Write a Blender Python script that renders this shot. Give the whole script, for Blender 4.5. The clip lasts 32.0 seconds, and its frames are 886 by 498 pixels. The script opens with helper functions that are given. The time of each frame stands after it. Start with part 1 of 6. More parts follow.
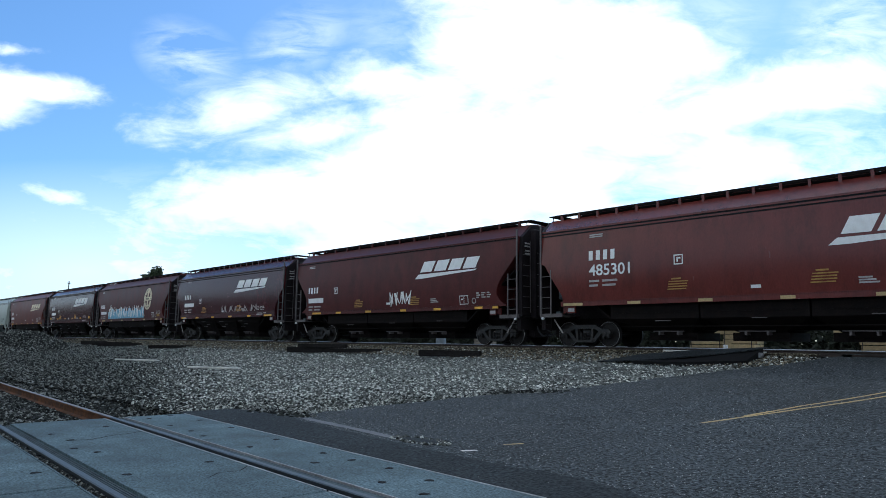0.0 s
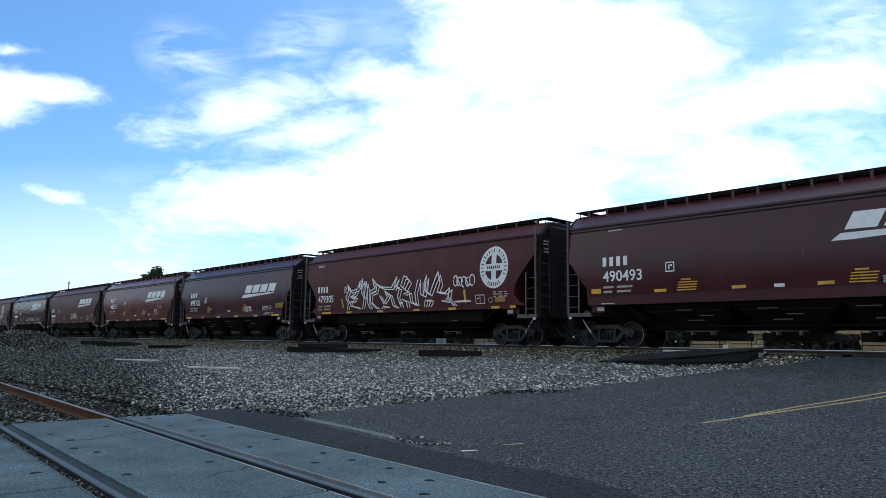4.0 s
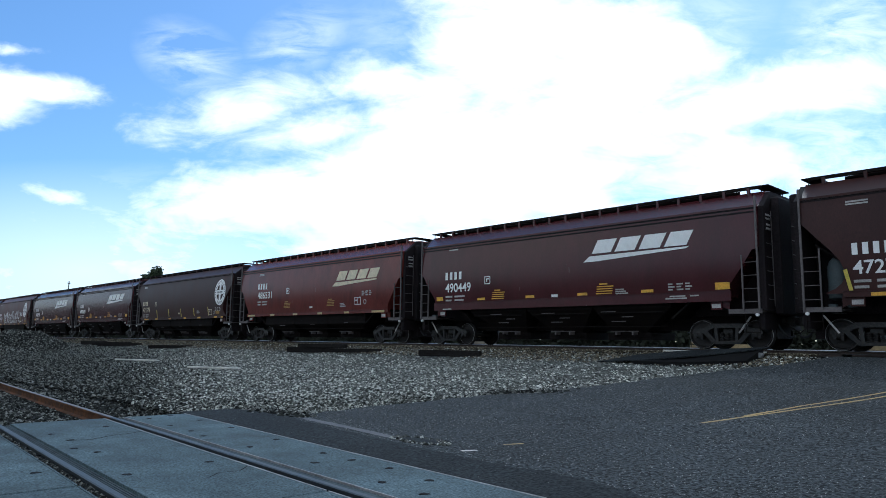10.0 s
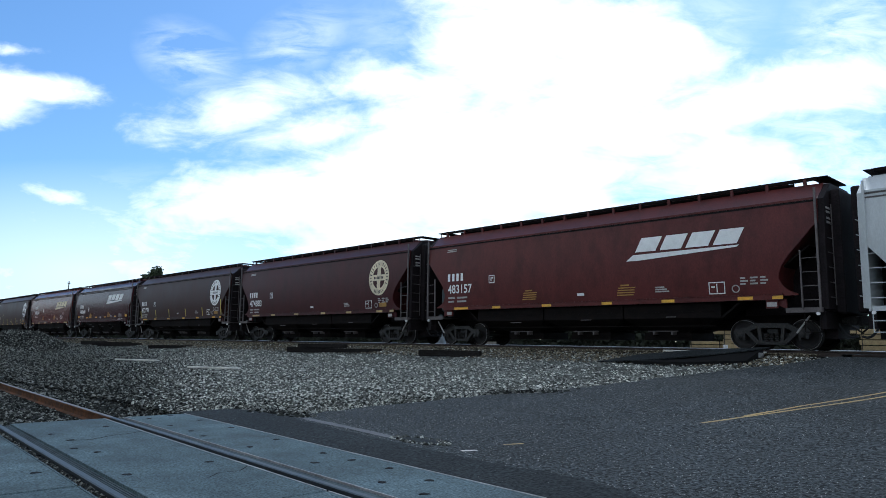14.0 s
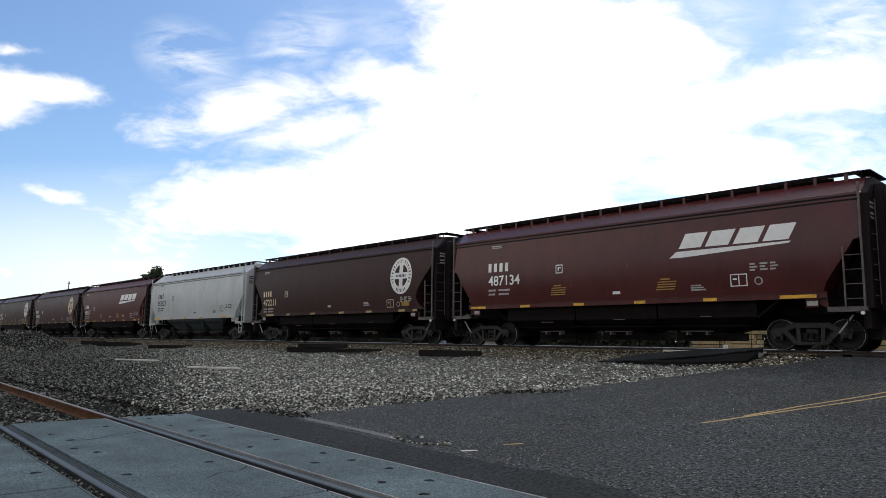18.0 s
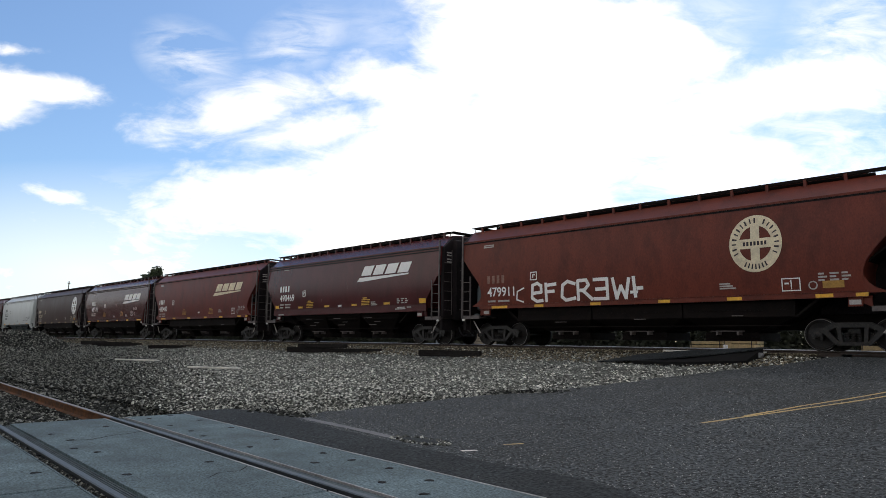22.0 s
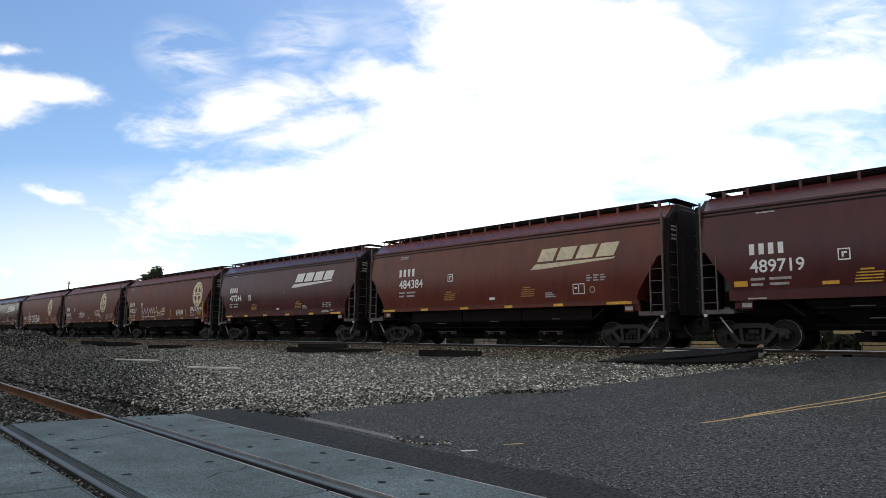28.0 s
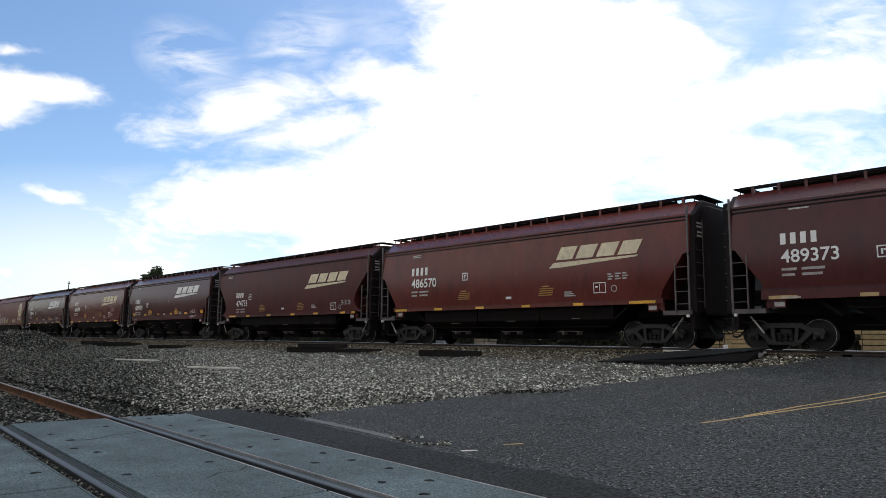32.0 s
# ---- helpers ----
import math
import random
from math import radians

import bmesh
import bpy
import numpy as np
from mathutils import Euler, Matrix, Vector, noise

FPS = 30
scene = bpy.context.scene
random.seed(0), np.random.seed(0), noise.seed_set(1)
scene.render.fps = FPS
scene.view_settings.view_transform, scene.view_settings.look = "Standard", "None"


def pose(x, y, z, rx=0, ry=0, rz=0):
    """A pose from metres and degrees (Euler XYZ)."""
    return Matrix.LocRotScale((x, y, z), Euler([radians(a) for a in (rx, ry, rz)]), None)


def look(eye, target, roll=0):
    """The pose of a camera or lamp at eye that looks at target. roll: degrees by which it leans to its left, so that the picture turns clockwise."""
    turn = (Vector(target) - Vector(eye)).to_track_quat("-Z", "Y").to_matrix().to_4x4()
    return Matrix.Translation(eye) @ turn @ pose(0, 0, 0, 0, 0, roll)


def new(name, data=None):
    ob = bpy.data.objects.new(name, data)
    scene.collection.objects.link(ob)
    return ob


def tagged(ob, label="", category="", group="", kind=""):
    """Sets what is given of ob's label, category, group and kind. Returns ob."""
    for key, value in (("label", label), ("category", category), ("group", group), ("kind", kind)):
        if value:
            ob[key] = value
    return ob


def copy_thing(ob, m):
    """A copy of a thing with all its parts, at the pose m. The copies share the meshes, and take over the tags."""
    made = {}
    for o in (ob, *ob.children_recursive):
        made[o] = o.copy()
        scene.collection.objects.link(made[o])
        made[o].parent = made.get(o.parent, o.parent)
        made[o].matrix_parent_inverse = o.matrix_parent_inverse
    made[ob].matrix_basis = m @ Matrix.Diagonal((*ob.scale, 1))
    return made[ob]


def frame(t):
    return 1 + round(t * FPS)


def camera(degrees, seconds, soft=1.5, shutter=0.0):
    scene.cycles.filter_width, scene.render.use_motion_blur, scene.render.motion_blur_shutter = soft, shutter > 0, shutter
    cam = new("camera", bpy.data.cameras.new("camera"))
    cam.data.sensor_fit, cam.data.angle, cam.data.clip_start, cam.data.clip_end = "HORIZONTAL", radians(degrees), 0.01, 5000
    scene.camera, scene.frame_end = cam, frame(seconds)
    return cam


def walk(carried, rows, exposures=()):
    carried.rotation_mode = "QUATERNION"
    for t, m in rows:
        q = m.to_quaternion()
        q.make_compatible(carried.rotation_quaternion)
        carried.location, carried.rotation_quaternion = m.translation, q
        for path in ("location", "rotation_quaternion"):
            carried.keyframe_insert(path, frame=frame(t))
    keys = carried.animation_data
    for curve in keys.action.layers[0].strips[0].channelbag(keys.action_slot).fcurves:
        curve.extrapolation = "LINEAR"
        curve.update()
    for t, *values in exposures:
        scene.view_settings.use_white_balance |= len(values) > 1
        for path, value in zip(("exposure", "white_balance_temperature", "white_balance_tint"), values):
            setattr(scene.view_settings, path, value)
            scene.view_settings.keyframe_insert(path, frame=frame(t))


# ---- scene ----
# ---------------------------------------------------------------- camera
FOV = 65.41
EYE = (0.0, 0.0, 1.238)
YAW, PITCH, ROLL = 46.47, 7.54, 0.70
cam = camera(FOV, 32.0, 0.5)
AIM = (EYE[0] - math.sin(radians(YAW)) * math.cos(radians(PITCH)) * 10,
       EYE[1] + math.cos(radians(YAW)) * math.cos(radians(PITCH)) * 10,
       EYE[2] + math.sin(radians(PITCH)) * 10)
VIEW = look(EYE, AIM, ROLL)
# the clip's camera slowly warms its white balance in the middle of the shot
walk(cam, [(0.0, VIEW), (32.0, VIEW)],
     exposures=[(0.0, 0.0, 5450, 2), (13.5, 0.0, 5450, 2), (17.0, 0.0, 6620, 9), (32.0, 0.0, 6700, 9)])

# ---------------------------------------------------------------- world, sun
SUN_AZ, SUN_EL = 24.0, 48.0     # degrees left of +y, and above the horizon
world = bpy.data.worlds.new("sky")
scene.world = world
world.use_nodes = True


def sky_nodes():
    nt = world.node_tree
    nt.nodes.clear()
    N, Lk = nt.nodes.new, nt.links.new
    out, bg = N("ShaderNodeOutputWorld"), N("ShaderNodeBackground")
    bg.inputs["Strength"].default_value = 0.10
    Lk(bg.outputs[0], out.inputs[0])
    sky = N("ShaderNodeTexSky")
    sky.sky_type, sky.sun_disc = "NISHITA", False
    sky.sun_elevation, sky.sun_rotation = radians(SUN_EL), radians(-SUN_AZ)
    sky.air_density, sky.dust_density, sky.ozone_density = 1.0, 0.6, 1.6
    tc = N("ShaderNodeTexCoord")

    def math_(op, a, b=None, clamp=False):
        n = N("ShaderNodeMath")
        n.operation, n.use_clamp = op, clamp
        for i, v in enumerate((a, b)):
            if v is None:
                continue
            if isinstance(v, (int, float)):
                n.inputs[i].default_value = v
            else:
                Lk(v, n.inputs[i])
        return n.outputs[0]

    # direction in a frame whose third axis points along the open view: (right, up, forward)
    basis = VIEW.to_3x3()
    axes = [basis.col[0], basis.col[1], -basis.col[2]]
    comps = []
    for ax in axes:
        d = N("ShaderNodeVectorMath")
        d.operation = "DOT_PRODUCT"
        Lk(tc.outputs["Generated"], d.inputs[0])
        d.inputs[1].default_value = ax
        comps.append(d.outputs["Value"])
    fwd = math_("MAXIMUM", comps[2], 0.12)
    u = math_("DIVIDE", comps[0], fwd)
    v = math_("DIVIDE", comps[1], fwd)
    uv = N("ShaderNodeCombineXYZ")
    Lk(u, uv.inputs[0])
    Lk(v, uv.inputs[1])

    def noise_tex(scale, detail, rough, stretch=(1, 1, 1), src=None, dist=0.0):
        mp = N("ShaderNodeMapping")
        mp.inputs["Scale"].default_value = stretch
        Lk(src or uv.outputs[0], mp.inputs[0])
        n = N("ShaderNodeTexNoise")
        n.inputs["Scale"].default_value, n.inputs["Detail"].default_value = scale, detail
        n.inputs["Roughness"].default_value, n.inputs["Distortion"].default_value = rough, dist
        Lk(mp.outputs[0], n.inputs["Vector"])
        return n.outputs["Fac"]

    def blob(cx, cy, rx, ry, ang=0.0, soft=1.0):
        # soft elliptical cloud bank around one direction of the sky
        c, s = math.cos(radians(ang)), math.sin(radians(ang))
        du, dv = math_("SUBTRACT", u, cx), math_("SUBTRACT", v, cy)
        a = math_("DIVIDE", math_("ADD", math_("MULTIPLY", du, c), math_("MULTIPLY", dv, s)), rx)
        b = math_("DIVIDE", math_("SUBTRACT", math_("MULTIPLY", dv, c), math_("MULTIPLY", du, s)), ry)
        r = math_("ADD", math_("MULTIPLY", a, a), math_("MULTIPLY", b, b))
        return math_("SUBTRACT", 1.0, math_("MULTIPLY", math_("SQRT", r), soft))

    return dict(nt=nt, N=N, L=Lk, m=math_, noise=noise_tex, blob=blob, sky=sky, bg=bg, u=u, v=v, tc=tc, fwd=comps[2])


S_ = sky_nodes()


def px(x, y):
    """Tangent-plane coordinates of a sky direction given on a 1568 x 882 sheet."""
    k = math.tan(radians(FOV / 2)) / 784
    return (x - 784) * k, (441 - y) * k


def clouds():
    m, blob, N, Lk = S_["m"], S_["blob"], S_["N"], S_["L"]
    k = math.tan(radians(FOV / 2)) / 784
    banks = [  # centre x, y, half-width, half-height, angle, weight
        (930, 70, 230, 190, 0, 1.2), (1080, 110, 260, 140, 10, 1.2), (860, 290, 480, 170, 8, 1.4), (1340, 170, 400, 75, 12, 1.0),
        (520, 345, 350, 75, 4, 1.0), (690, 150, 130, 55, -10, 0.9), (420, 195, 170, 55, 8, 0.8),
        (960, 470, 620, 150, 4, 1.3), (330, 470, 480, 60, 0, 0.35), (-10, 170, 110, 66, 0, 1.3), (70, 158, 130, 34, -6, 1.1), (560, 235, 190, 55, 6, 0.8), (1200, 80, 90, 95, 0, 0.9),
        (110, 348, 90, 22, -12, 0.7), (1300, 300, 330, 90, 4, 0.8), (20, 90, 60, 14, 0, 0.6),
        (60, 570, 400, 90, 0, 0.3), (775, 172, 110, 60, 0, 1.1),
    ]
    total = None
    for cx, cy, rx, ry, ang, w in banks:
        ux, vy = px(cx, cy)
        b = m("MULTIPLY", blob(ux, vy, rx * k, ry * k, ang), w)
        total = b if total is None else m("MAXIMUM", total, b)
    rough = S_["noise"](5.5, 10.0, 0.60, (1, 1.9, 1), dist=0.35)
    wisps = S_["noise"](13.0, 8.0, 0.62, (0.7, 2.0, 1), dist=0.8)
    edge = m("ADD", m("MULTIPLY", m("SUBTRACT", rough, 0.5), 1.9), m("MULTIPLY", m("SUBTRACT", wisps, 0.5), 0.9))
    cover = m("MULTIPLY", m("ADD", m("MAXIMUM", total, -0.9), m("ADD", edge, 0.10)), 1.25, True)
    # thin high cloud in streaks
    veil = None
    for cx, cy, rx, ry, ang, w in [(340, 105, 120, 75, -25, 0.9), (530, 70, 120, 70, 25, 0.9), (1500, 70, 170, 130, 45, 1.2), (700, 60, 160, 90, 0, 0.4), (220, 410, 420, 130, 0, 0.8), (1450, 250, 330, 110, 0, 1.0), (1250, 60, 150, 100, 20, 0.7)]:
        ux, vy = px(cx, cy)
        b = m("MULTIPLY", blob(ux, vy, rx * k, ry * k, ang), w)
        veil = b if veil is None else m("MAXIMUM", veil, b)
    streak = S_["noise"](11.0, 9.0, 0.62, (0.9, 2.8, 1), dist=0.5)
    veil = m("MULTIPLY", m("MAXIMUM", veil, 0.0), m("MULTIPLY", m("SUBTRACT", streak, 0.38), 4.0, True))
    hx, hy = px(150, 480)
    haze = m("MULTIPLY", blob(hx, hy, 640 * k, 200 * k), 0.75, True)
    veil = m("MAXIMUM", veil, haze)
    return m("MAXIMUM", m("MULTIPLY", m("MULTIPLY", cover, cover), m("SUBTRACT", 3.0, m("MULTIPLY", cover, 2.0)), True), m("MULTIPLY", veil, 0.75, True))


def finish_sky():
    N, Lk, m = S_["N"], S_["L"], S_["m"]
    seen = m("MULTIPLY", m("SUBTRACT", S_["fwd"], 0.50), 4.0, True)
    # broken cloud over the rest of the dome, duller away from the sun
    rest = m("MULTIPLY", m("SUBTRACT", S_["noise"](2.6, 8.0, 0.6, (1, 1, 1.6), S_["tc"].outputs["Generated"], 0.4), 0.36), 4.0, True)

    def mix(fac, a, b):
        n = N("ShaderNodeMix")
        n.data_type = "RGBA"
        for key, v in (("Factor", fac), ("A", a), ("B", b)):
            if isinstance(v, tuple):
                n.inputs[key].default_value = v
            else:
                Lk(v, n.inputs[key])
        return n.outputs["Result"]

    gain = N("ShaderNodeMix")
    gain.data_type, gain.blend_type = "RGBA", "MULTIPLY"
    gain.inputs["Factor"].default_value = 1.0
    gain.inputs["B"].default_value = (1.08, 1.28, 1.48, 1)
    Lk(S_["sky"].outputs[0], gain.inputs["A"])
    view = mix(clouds(), gain.outputs["Result"], (13.0, 12.8, 12.6, 1))
    dome = mix(rest, gain.outputs["Result"], (11.2, 10.5, 9.6, 1))
    Lk(mix(seen, dome, view), S_["bg"].inputs["Color"])


finish_sky()
sun_data = bpy.data.lights.new("sun", "SUN")
sun_data.energy, sun_data.angle, sun_data.color = 0.6, radians(14), (1.0, 0.95, 0.88)
sun = new("sun", sun_data)
sun.matrix_world = look((-math.sin(radians(SUN_AZ)) * 60, math.cos(radians(SUN_AZ)) * 60, 60 * math.tan(radians(SUN_EL))), (0, 0, 0))

# ---------------------------------------------------------------- materials


def mat(name, color, rough=0.6, metal=0.0, var=0.25, scale=3.0, fine=40.0, bump=0.2, grain=None, own=False, spec=0.5, stretch=(1, 1, 1), dirt=None, dirt_amt=0.0, rand=0.0, crisp=0.0):
    """A procedural surface: colour varied at two scales, roughness variation and fine relief.
    own: the base colour comes from the object's own colour."""
    M = bpy.data.materials.new(name)
    M.use_nodes = True
    nt = M.node_tree
    N, Lk = nt.nodes.new, nt.links.new
    bsdf = nt.nodes["Principled BSDF"]
    bsdf.inputs["Metallic"].default_value = metal
    bsdf.inputs["Specular IOR Level"].default_value = spec
    tc = N("ShaderNodeTexCoord")
    mp = N("ShaderNodeMapping")
    mp.inputs["Scale"].default_value = stretch
    Lk(tc.outputs["Object"], mp.inputs[0])
    big, small = N("ShaderNodeTexNoise"), N("ShaderNodeTexNoise")
    for n, s, d in ((big, scale, 5), (small, fine, 7)):
        n.inputs["Scale"].default_value, n.inputs["Detail"].default_value = s, d
        n.inputs["Roughness"].default_value = 0.68
        Lk(mp.outputs[0], n.inputs["Vector"])
    g = var if grain is None else grain
    rngs = []
    for src, amt in ((big, var), (small, g)):
        r = N("ShaderNodeMapRange")
        k = crisp if src is small else 0.0
        r.inputs["From Min"].default_value, r.inputs["From Max"].default_value = 0.3 + k, 0.7 - k
        r.inputs["To Min"].default_value, r.inputs["To Max"].default_value = max(0.12, 1 - 1.1 * amt), 1 + 1.1 * amt
        Lk(src.outputs["Fac"], r.inputs["Value"])
        rngs.append(r)
    rng = N("ShaderNodeMath")
    rng.operation = "MULTIPLY"
    Lk(rngs[0].outputs[0], rng.inputs[0])
    Lk(rngs[1].outputs[0], rng.inputs[1])
    mul = N("ShaderNodeVectorMath")
    mul.operation = "SCALE"
    if own:
        oi = N("ShaderNodeObjectInfo")
        Lk(oi.outputs["Color"], mul.inputs[0])
    else:
        mul.inputs[0].default_value = color
    fac = rng.outputs[0]
    if rand:
        oi2 = N("ShaderNodeObjectInfo")
        r2 = N("ShaderNodeMapRange")
        r2.inputs["To Min"].default_value, r2.inputs["To Max"].default_value = 1 - rand, 1 + rand
        Lk(oi2.outputs["Random"], r2.inputs["Value"])
        mm = N("ShaderNodeMath")
        mm.operation = "MULTIPLY"
        Lk(fac, mm.inputs[0])
        Lk(r2.outputs[0], mm.inputs[1])
        fac = mm.outputs[0]
    Lk(fac, mul.inputs["Scale"])
    col = mul.outputs[0]
    if dirt:
        dn = N("ShaderNodeTexNoise")
        dn.inputs["Scale"].default_value, dn.inputs["Detail"].default_value = scale * 2.3, 7
        dn.inputs["Roughness"].default_value = 0.7
        Lk(mp.outputs[0], dn.inputs["Vector"])
        dr = N("ShaderNodeMapRange")
        dr.inputs["From Min"].default_value, dr.inputs["From Max"].default_value = 0.48, 0.72
        dr.inputs["To Max"].default_value = dirt_amt
        Lk(dn.outputs["Fac"], dr.inputs["Value"])
        mx = N("ShaderNodeMix")
        mx.data_type = "RGBA"
        Lk(dr.outputs[0], mx.inputs["Factor"])
        Lk(col, mx.inputs["A"])
        mx.inputs["B"].default_value = (*dirt, 1)
        col = mx.outputs["Result"]
    Lk(col, bsdf.inputs["Base Color"])
    rr = N("ShaderNodeMapRange")
    rr.inputs["To Min"].default_value, rr.inputs["To Max"].default_value = max(rough * 0.7, 0.05), min(rough * 1.3, 1)
    Lk(big.outputs["Fac"], rr.inputs["Value"])
    Lk(rr.outputs[0], bsdf.inputs["Roughness"])
    if bump:
        bp = N("ShaderNodeBump")
        bp.inputs["Strength"].default_value, bp.inputs["Distance"].default_value = bump, 0.01
        Lk(small.outputs["Fac"], bp.inputs["Height"])
        Lk(bp.outputs[0], bsdf.inputs["Normal"])
    return M


PAINT = mat("car_paint", (0.1, 0.03, 0.02), 0.25, 0, 0.15, 0.7, 22, 0.03, grain=0.14, own=True, stretch=(1.2, 1, 0.45), dirt=(0.030, 0.011, 0.010), dirt_amt=0.45, spec=0.42)
PAINT_OLD = mat("aged_car_paint", (0.1, 0.03, 0.02), 0.42, 0, 0.22, 0.6, 26, 0.06, grain=0.22, own=True, stretch=(1.1, 1, 0.55), dirt=(0.028, 0.010, 0.008), dirt_amt=0.55, spec=0.24)
PAINT_PALE = mat("pale_car_paint", (0.6, 0.6, 0.6), 0.35, 0, 0.08, 0.7, 22, 0.03, grain=0.08, own=True, stretch=(1.2, 1, 0.45), dirt=(0.30, 0.29, 0.26), dirt_amt=0.35, spec=0.42)
# Grey that puts the pale highlights of ladders and posts into the colour.
LADDER = mat("highlight_grey_steel", (0.115, 0.098, 0.094), 0.5, 0, 0.3, 4, 30, 0.1, spec=0.5)
# Base taken near black so the colour carries the shade under the cars.
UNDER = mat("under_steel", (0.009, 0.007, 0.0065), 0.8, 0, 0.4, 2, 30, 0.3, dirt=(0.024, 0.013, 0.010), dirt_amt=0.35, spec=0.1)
TRUCK = mat("cast_steel", (0.014, 0.013, 0.012), 0.55, 0.1, 0.6, 6, 40, 0.5, dirt=(0.10, 0.08, 0.066), dirt_amt=0.45, spec=0.5)
WHEELM = mat("wheel_steel", (0.014, 0.012, 0.011), 0.6, 0.3, 0.35, 5, 40, 0.2, dirt=(0.05, 0.032, 0.022), dirt_amt=0.4)
TREAD = mat("wheel_rim_steel", (0.52, 0.50, 0.48), 0.42, 0.5, 0.2, 5, 40, 0.1)
WHITE = mat("white_lettering", (0.88, 0.87, 0.85), 0.6, 0, 0.05, 2, 25, 0.05, dirt=(0.35, 0.25, 0.20), dirt_amt=0.15)
CREAM = mat("aged_cream_lettering", (0.76, 0.66, 0.47), 0.65, 0, 0.15, 2, 25, 0.05, dirt=(0.25, 0.12, 0.07), dirt_amt=0.35)
YELLOW = mat("reflector_yellow", (0.78, 0.42, 0.04), 0.5, 0, 0.2, 4, 30, 0.05, dirt=(0.25, 0.13, 0.05), dirt_amt=0.5)
PALE_Y = mat("faded_reflector", (0.50, 0.36, 0.16), 0.55, 0, 0.2, 4, 30, 0.05)
OCHRE = mat("stencil_ochre", (0.42, 0.23, 0.05), 0.6, 0, 0.25, 4, 30, 0.05)
BLACKL = mat("black_lettering", (0.02, 0.02, 0.022), 0.6, 0, 0.2, 3, 30, 0.05)
FADED = mat("faded_lettering", (0.24, 0.13, 0.10), 0.7, 0, 0.4, 4, 30, 0.05)
TARP = mat("pale_sheeting", (0.20, 0.23, 0.25), 0.5, 0, 0.2, 4, 30, 0.1)
GREY_ST = mat("pale_stencil", (0.42, 0.39, 0.37), 0.65, 0, 0.25, 4, 30, 0.05)
BLUEP = mat("sky_blue_spray", (0.20, 0.44, 0.60), 0.5, 0, 0.2, 4, 30, 0.05)
YELP = mat("yellow_spray", (0.60, 0.47, 0.08), 0.5, 0, 0.2, 4, 30, 0.05)
DARKP = mat("dark_spray", (0.03, 0.02, 0.025), 0.6, 0, 0.2, 4, 30, 0.05)
CONC = mat("crossing_concrete", (0.094, 0.127, 0.138), 0.85, 0, 0.4, 0.9, 45, 0.35, grain=0.6, crisp=0.05, dirt=(0.056, 0.074, 0.077), dirt_amt=0.8, rand=0.06, spec=0.12)
ASPH = mat("asphalt", (0.026, 0.0285, 0.0295), 0.95, 0, 0.35, 0.35, 22, 1.0, grain=2.7, dirt=(0.066, 0.068, 0.067), dirt_amt=0.45, spec=0.08, crisp=0.12)
ASPH_D = mat("fresh_asphalt", (0.0195, 0.022, 0.023), 0.92, 0, 0.4, 0.6, 30, 0.8, grain=1.5, spec=0.08, crisp=0.08)
GRAVEL = mat("gravel_ground", (0.080, 0.084, 0.075), 0.95, 0, 0.5, 0.5, 20, 1.0, grain=2.4, crisp=0.1, dirt=(0.040, 0.041, 0.036), dirt_amt=0.6, spec=0.04)
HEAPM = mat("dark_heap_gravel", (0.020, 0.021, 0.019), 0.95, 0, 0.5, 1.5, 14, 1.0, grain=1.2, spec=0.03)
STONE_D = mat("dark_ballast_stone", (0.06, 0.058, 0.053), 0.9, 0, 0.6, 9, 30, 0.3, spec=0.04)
SOIL = mat("brown_ballast", (0.09, 0.075, 0.05), 0.95, 0, 0.4, 2, 20, 0.5, spec=0.2)
STONE = mat("ballast_stone", (0.27, 0.265, 0.255), 0.9, 0, 0.3, 1.2, 30, 0.3, spec=0.06)
RAILS = mat("rusty_rail", (0.12, 0.050, 0.020), 0.85, 0.1, 0.6, 2, 50, 0.3, dirt=(0.02, 0.016, 0.012), dirt_amt=0.85, spec=0.2)
RAILT = mat("polished_rail_head", (0.40, 0.40, 0.41), 0.38, 0.9, 0.2, 2, 20, 0.05)
RAILM = mat("main_rail_side", (0.05, 0.036, 0.029), 0.75, 0.2, 0.35, 4, 50, 0.3)
RAILD = mat("dull_rail_head", (0.052, 0.068, 0.082), 0.6, 0.2, 0.3, 2, 20, 0.1)
TIEM = mat("creosoted_timber", (0.018, 0.016, 0.015), 0.9, 0, 0.4, 3, 40, 0.5, stretch=(0.3, 1, 1), spec=0.1)
LUMBER = mat("sawn_lumber", (0.44, 0.33, 0.17), 0.75, 0, 0.25, 2, 30, 0.2, rand=0.2)
LUMB_G = mat("weathered_lumber", (0.30, 0.26, 0.20), 0.8, 0, 0.25, 2, 30, 0.2, rand=0.2)
YLINE = mat("road_paint_yellow", (0.45, 0.31, 0.10), 0.7, 0, 0.3, 3, 40, 0.2, dirt=(0.10, 0.09, 0.07), dirt_amt=0.8)
WLINE = mat("road_paint_worn", (0.12, 0.12, 0.125), 0.8, 0, 0.3, 3, 40, 0.2, dirt=(0.07, 0.07, 0.07), dirt_amt=0.9)
EDGE = mat("worn_edge_steel", (0.30, 0.30, 0.30), 0.6, 0.3, 0.3, 3, 30, 0.1, dirt=(0.2, 0.19, 0.18), dirt_amt=0.5)
GRIT = mat("road_grit", (0.08, 0.08, 0.08), 0.9, 0, 0.2, 3, 30, 0.0, spec=0.06)
PALE_T = mat("pale_timber", (0.58, 0.56, 0.50), 0.7, 0, 0.25, 3, 30, 0.2)
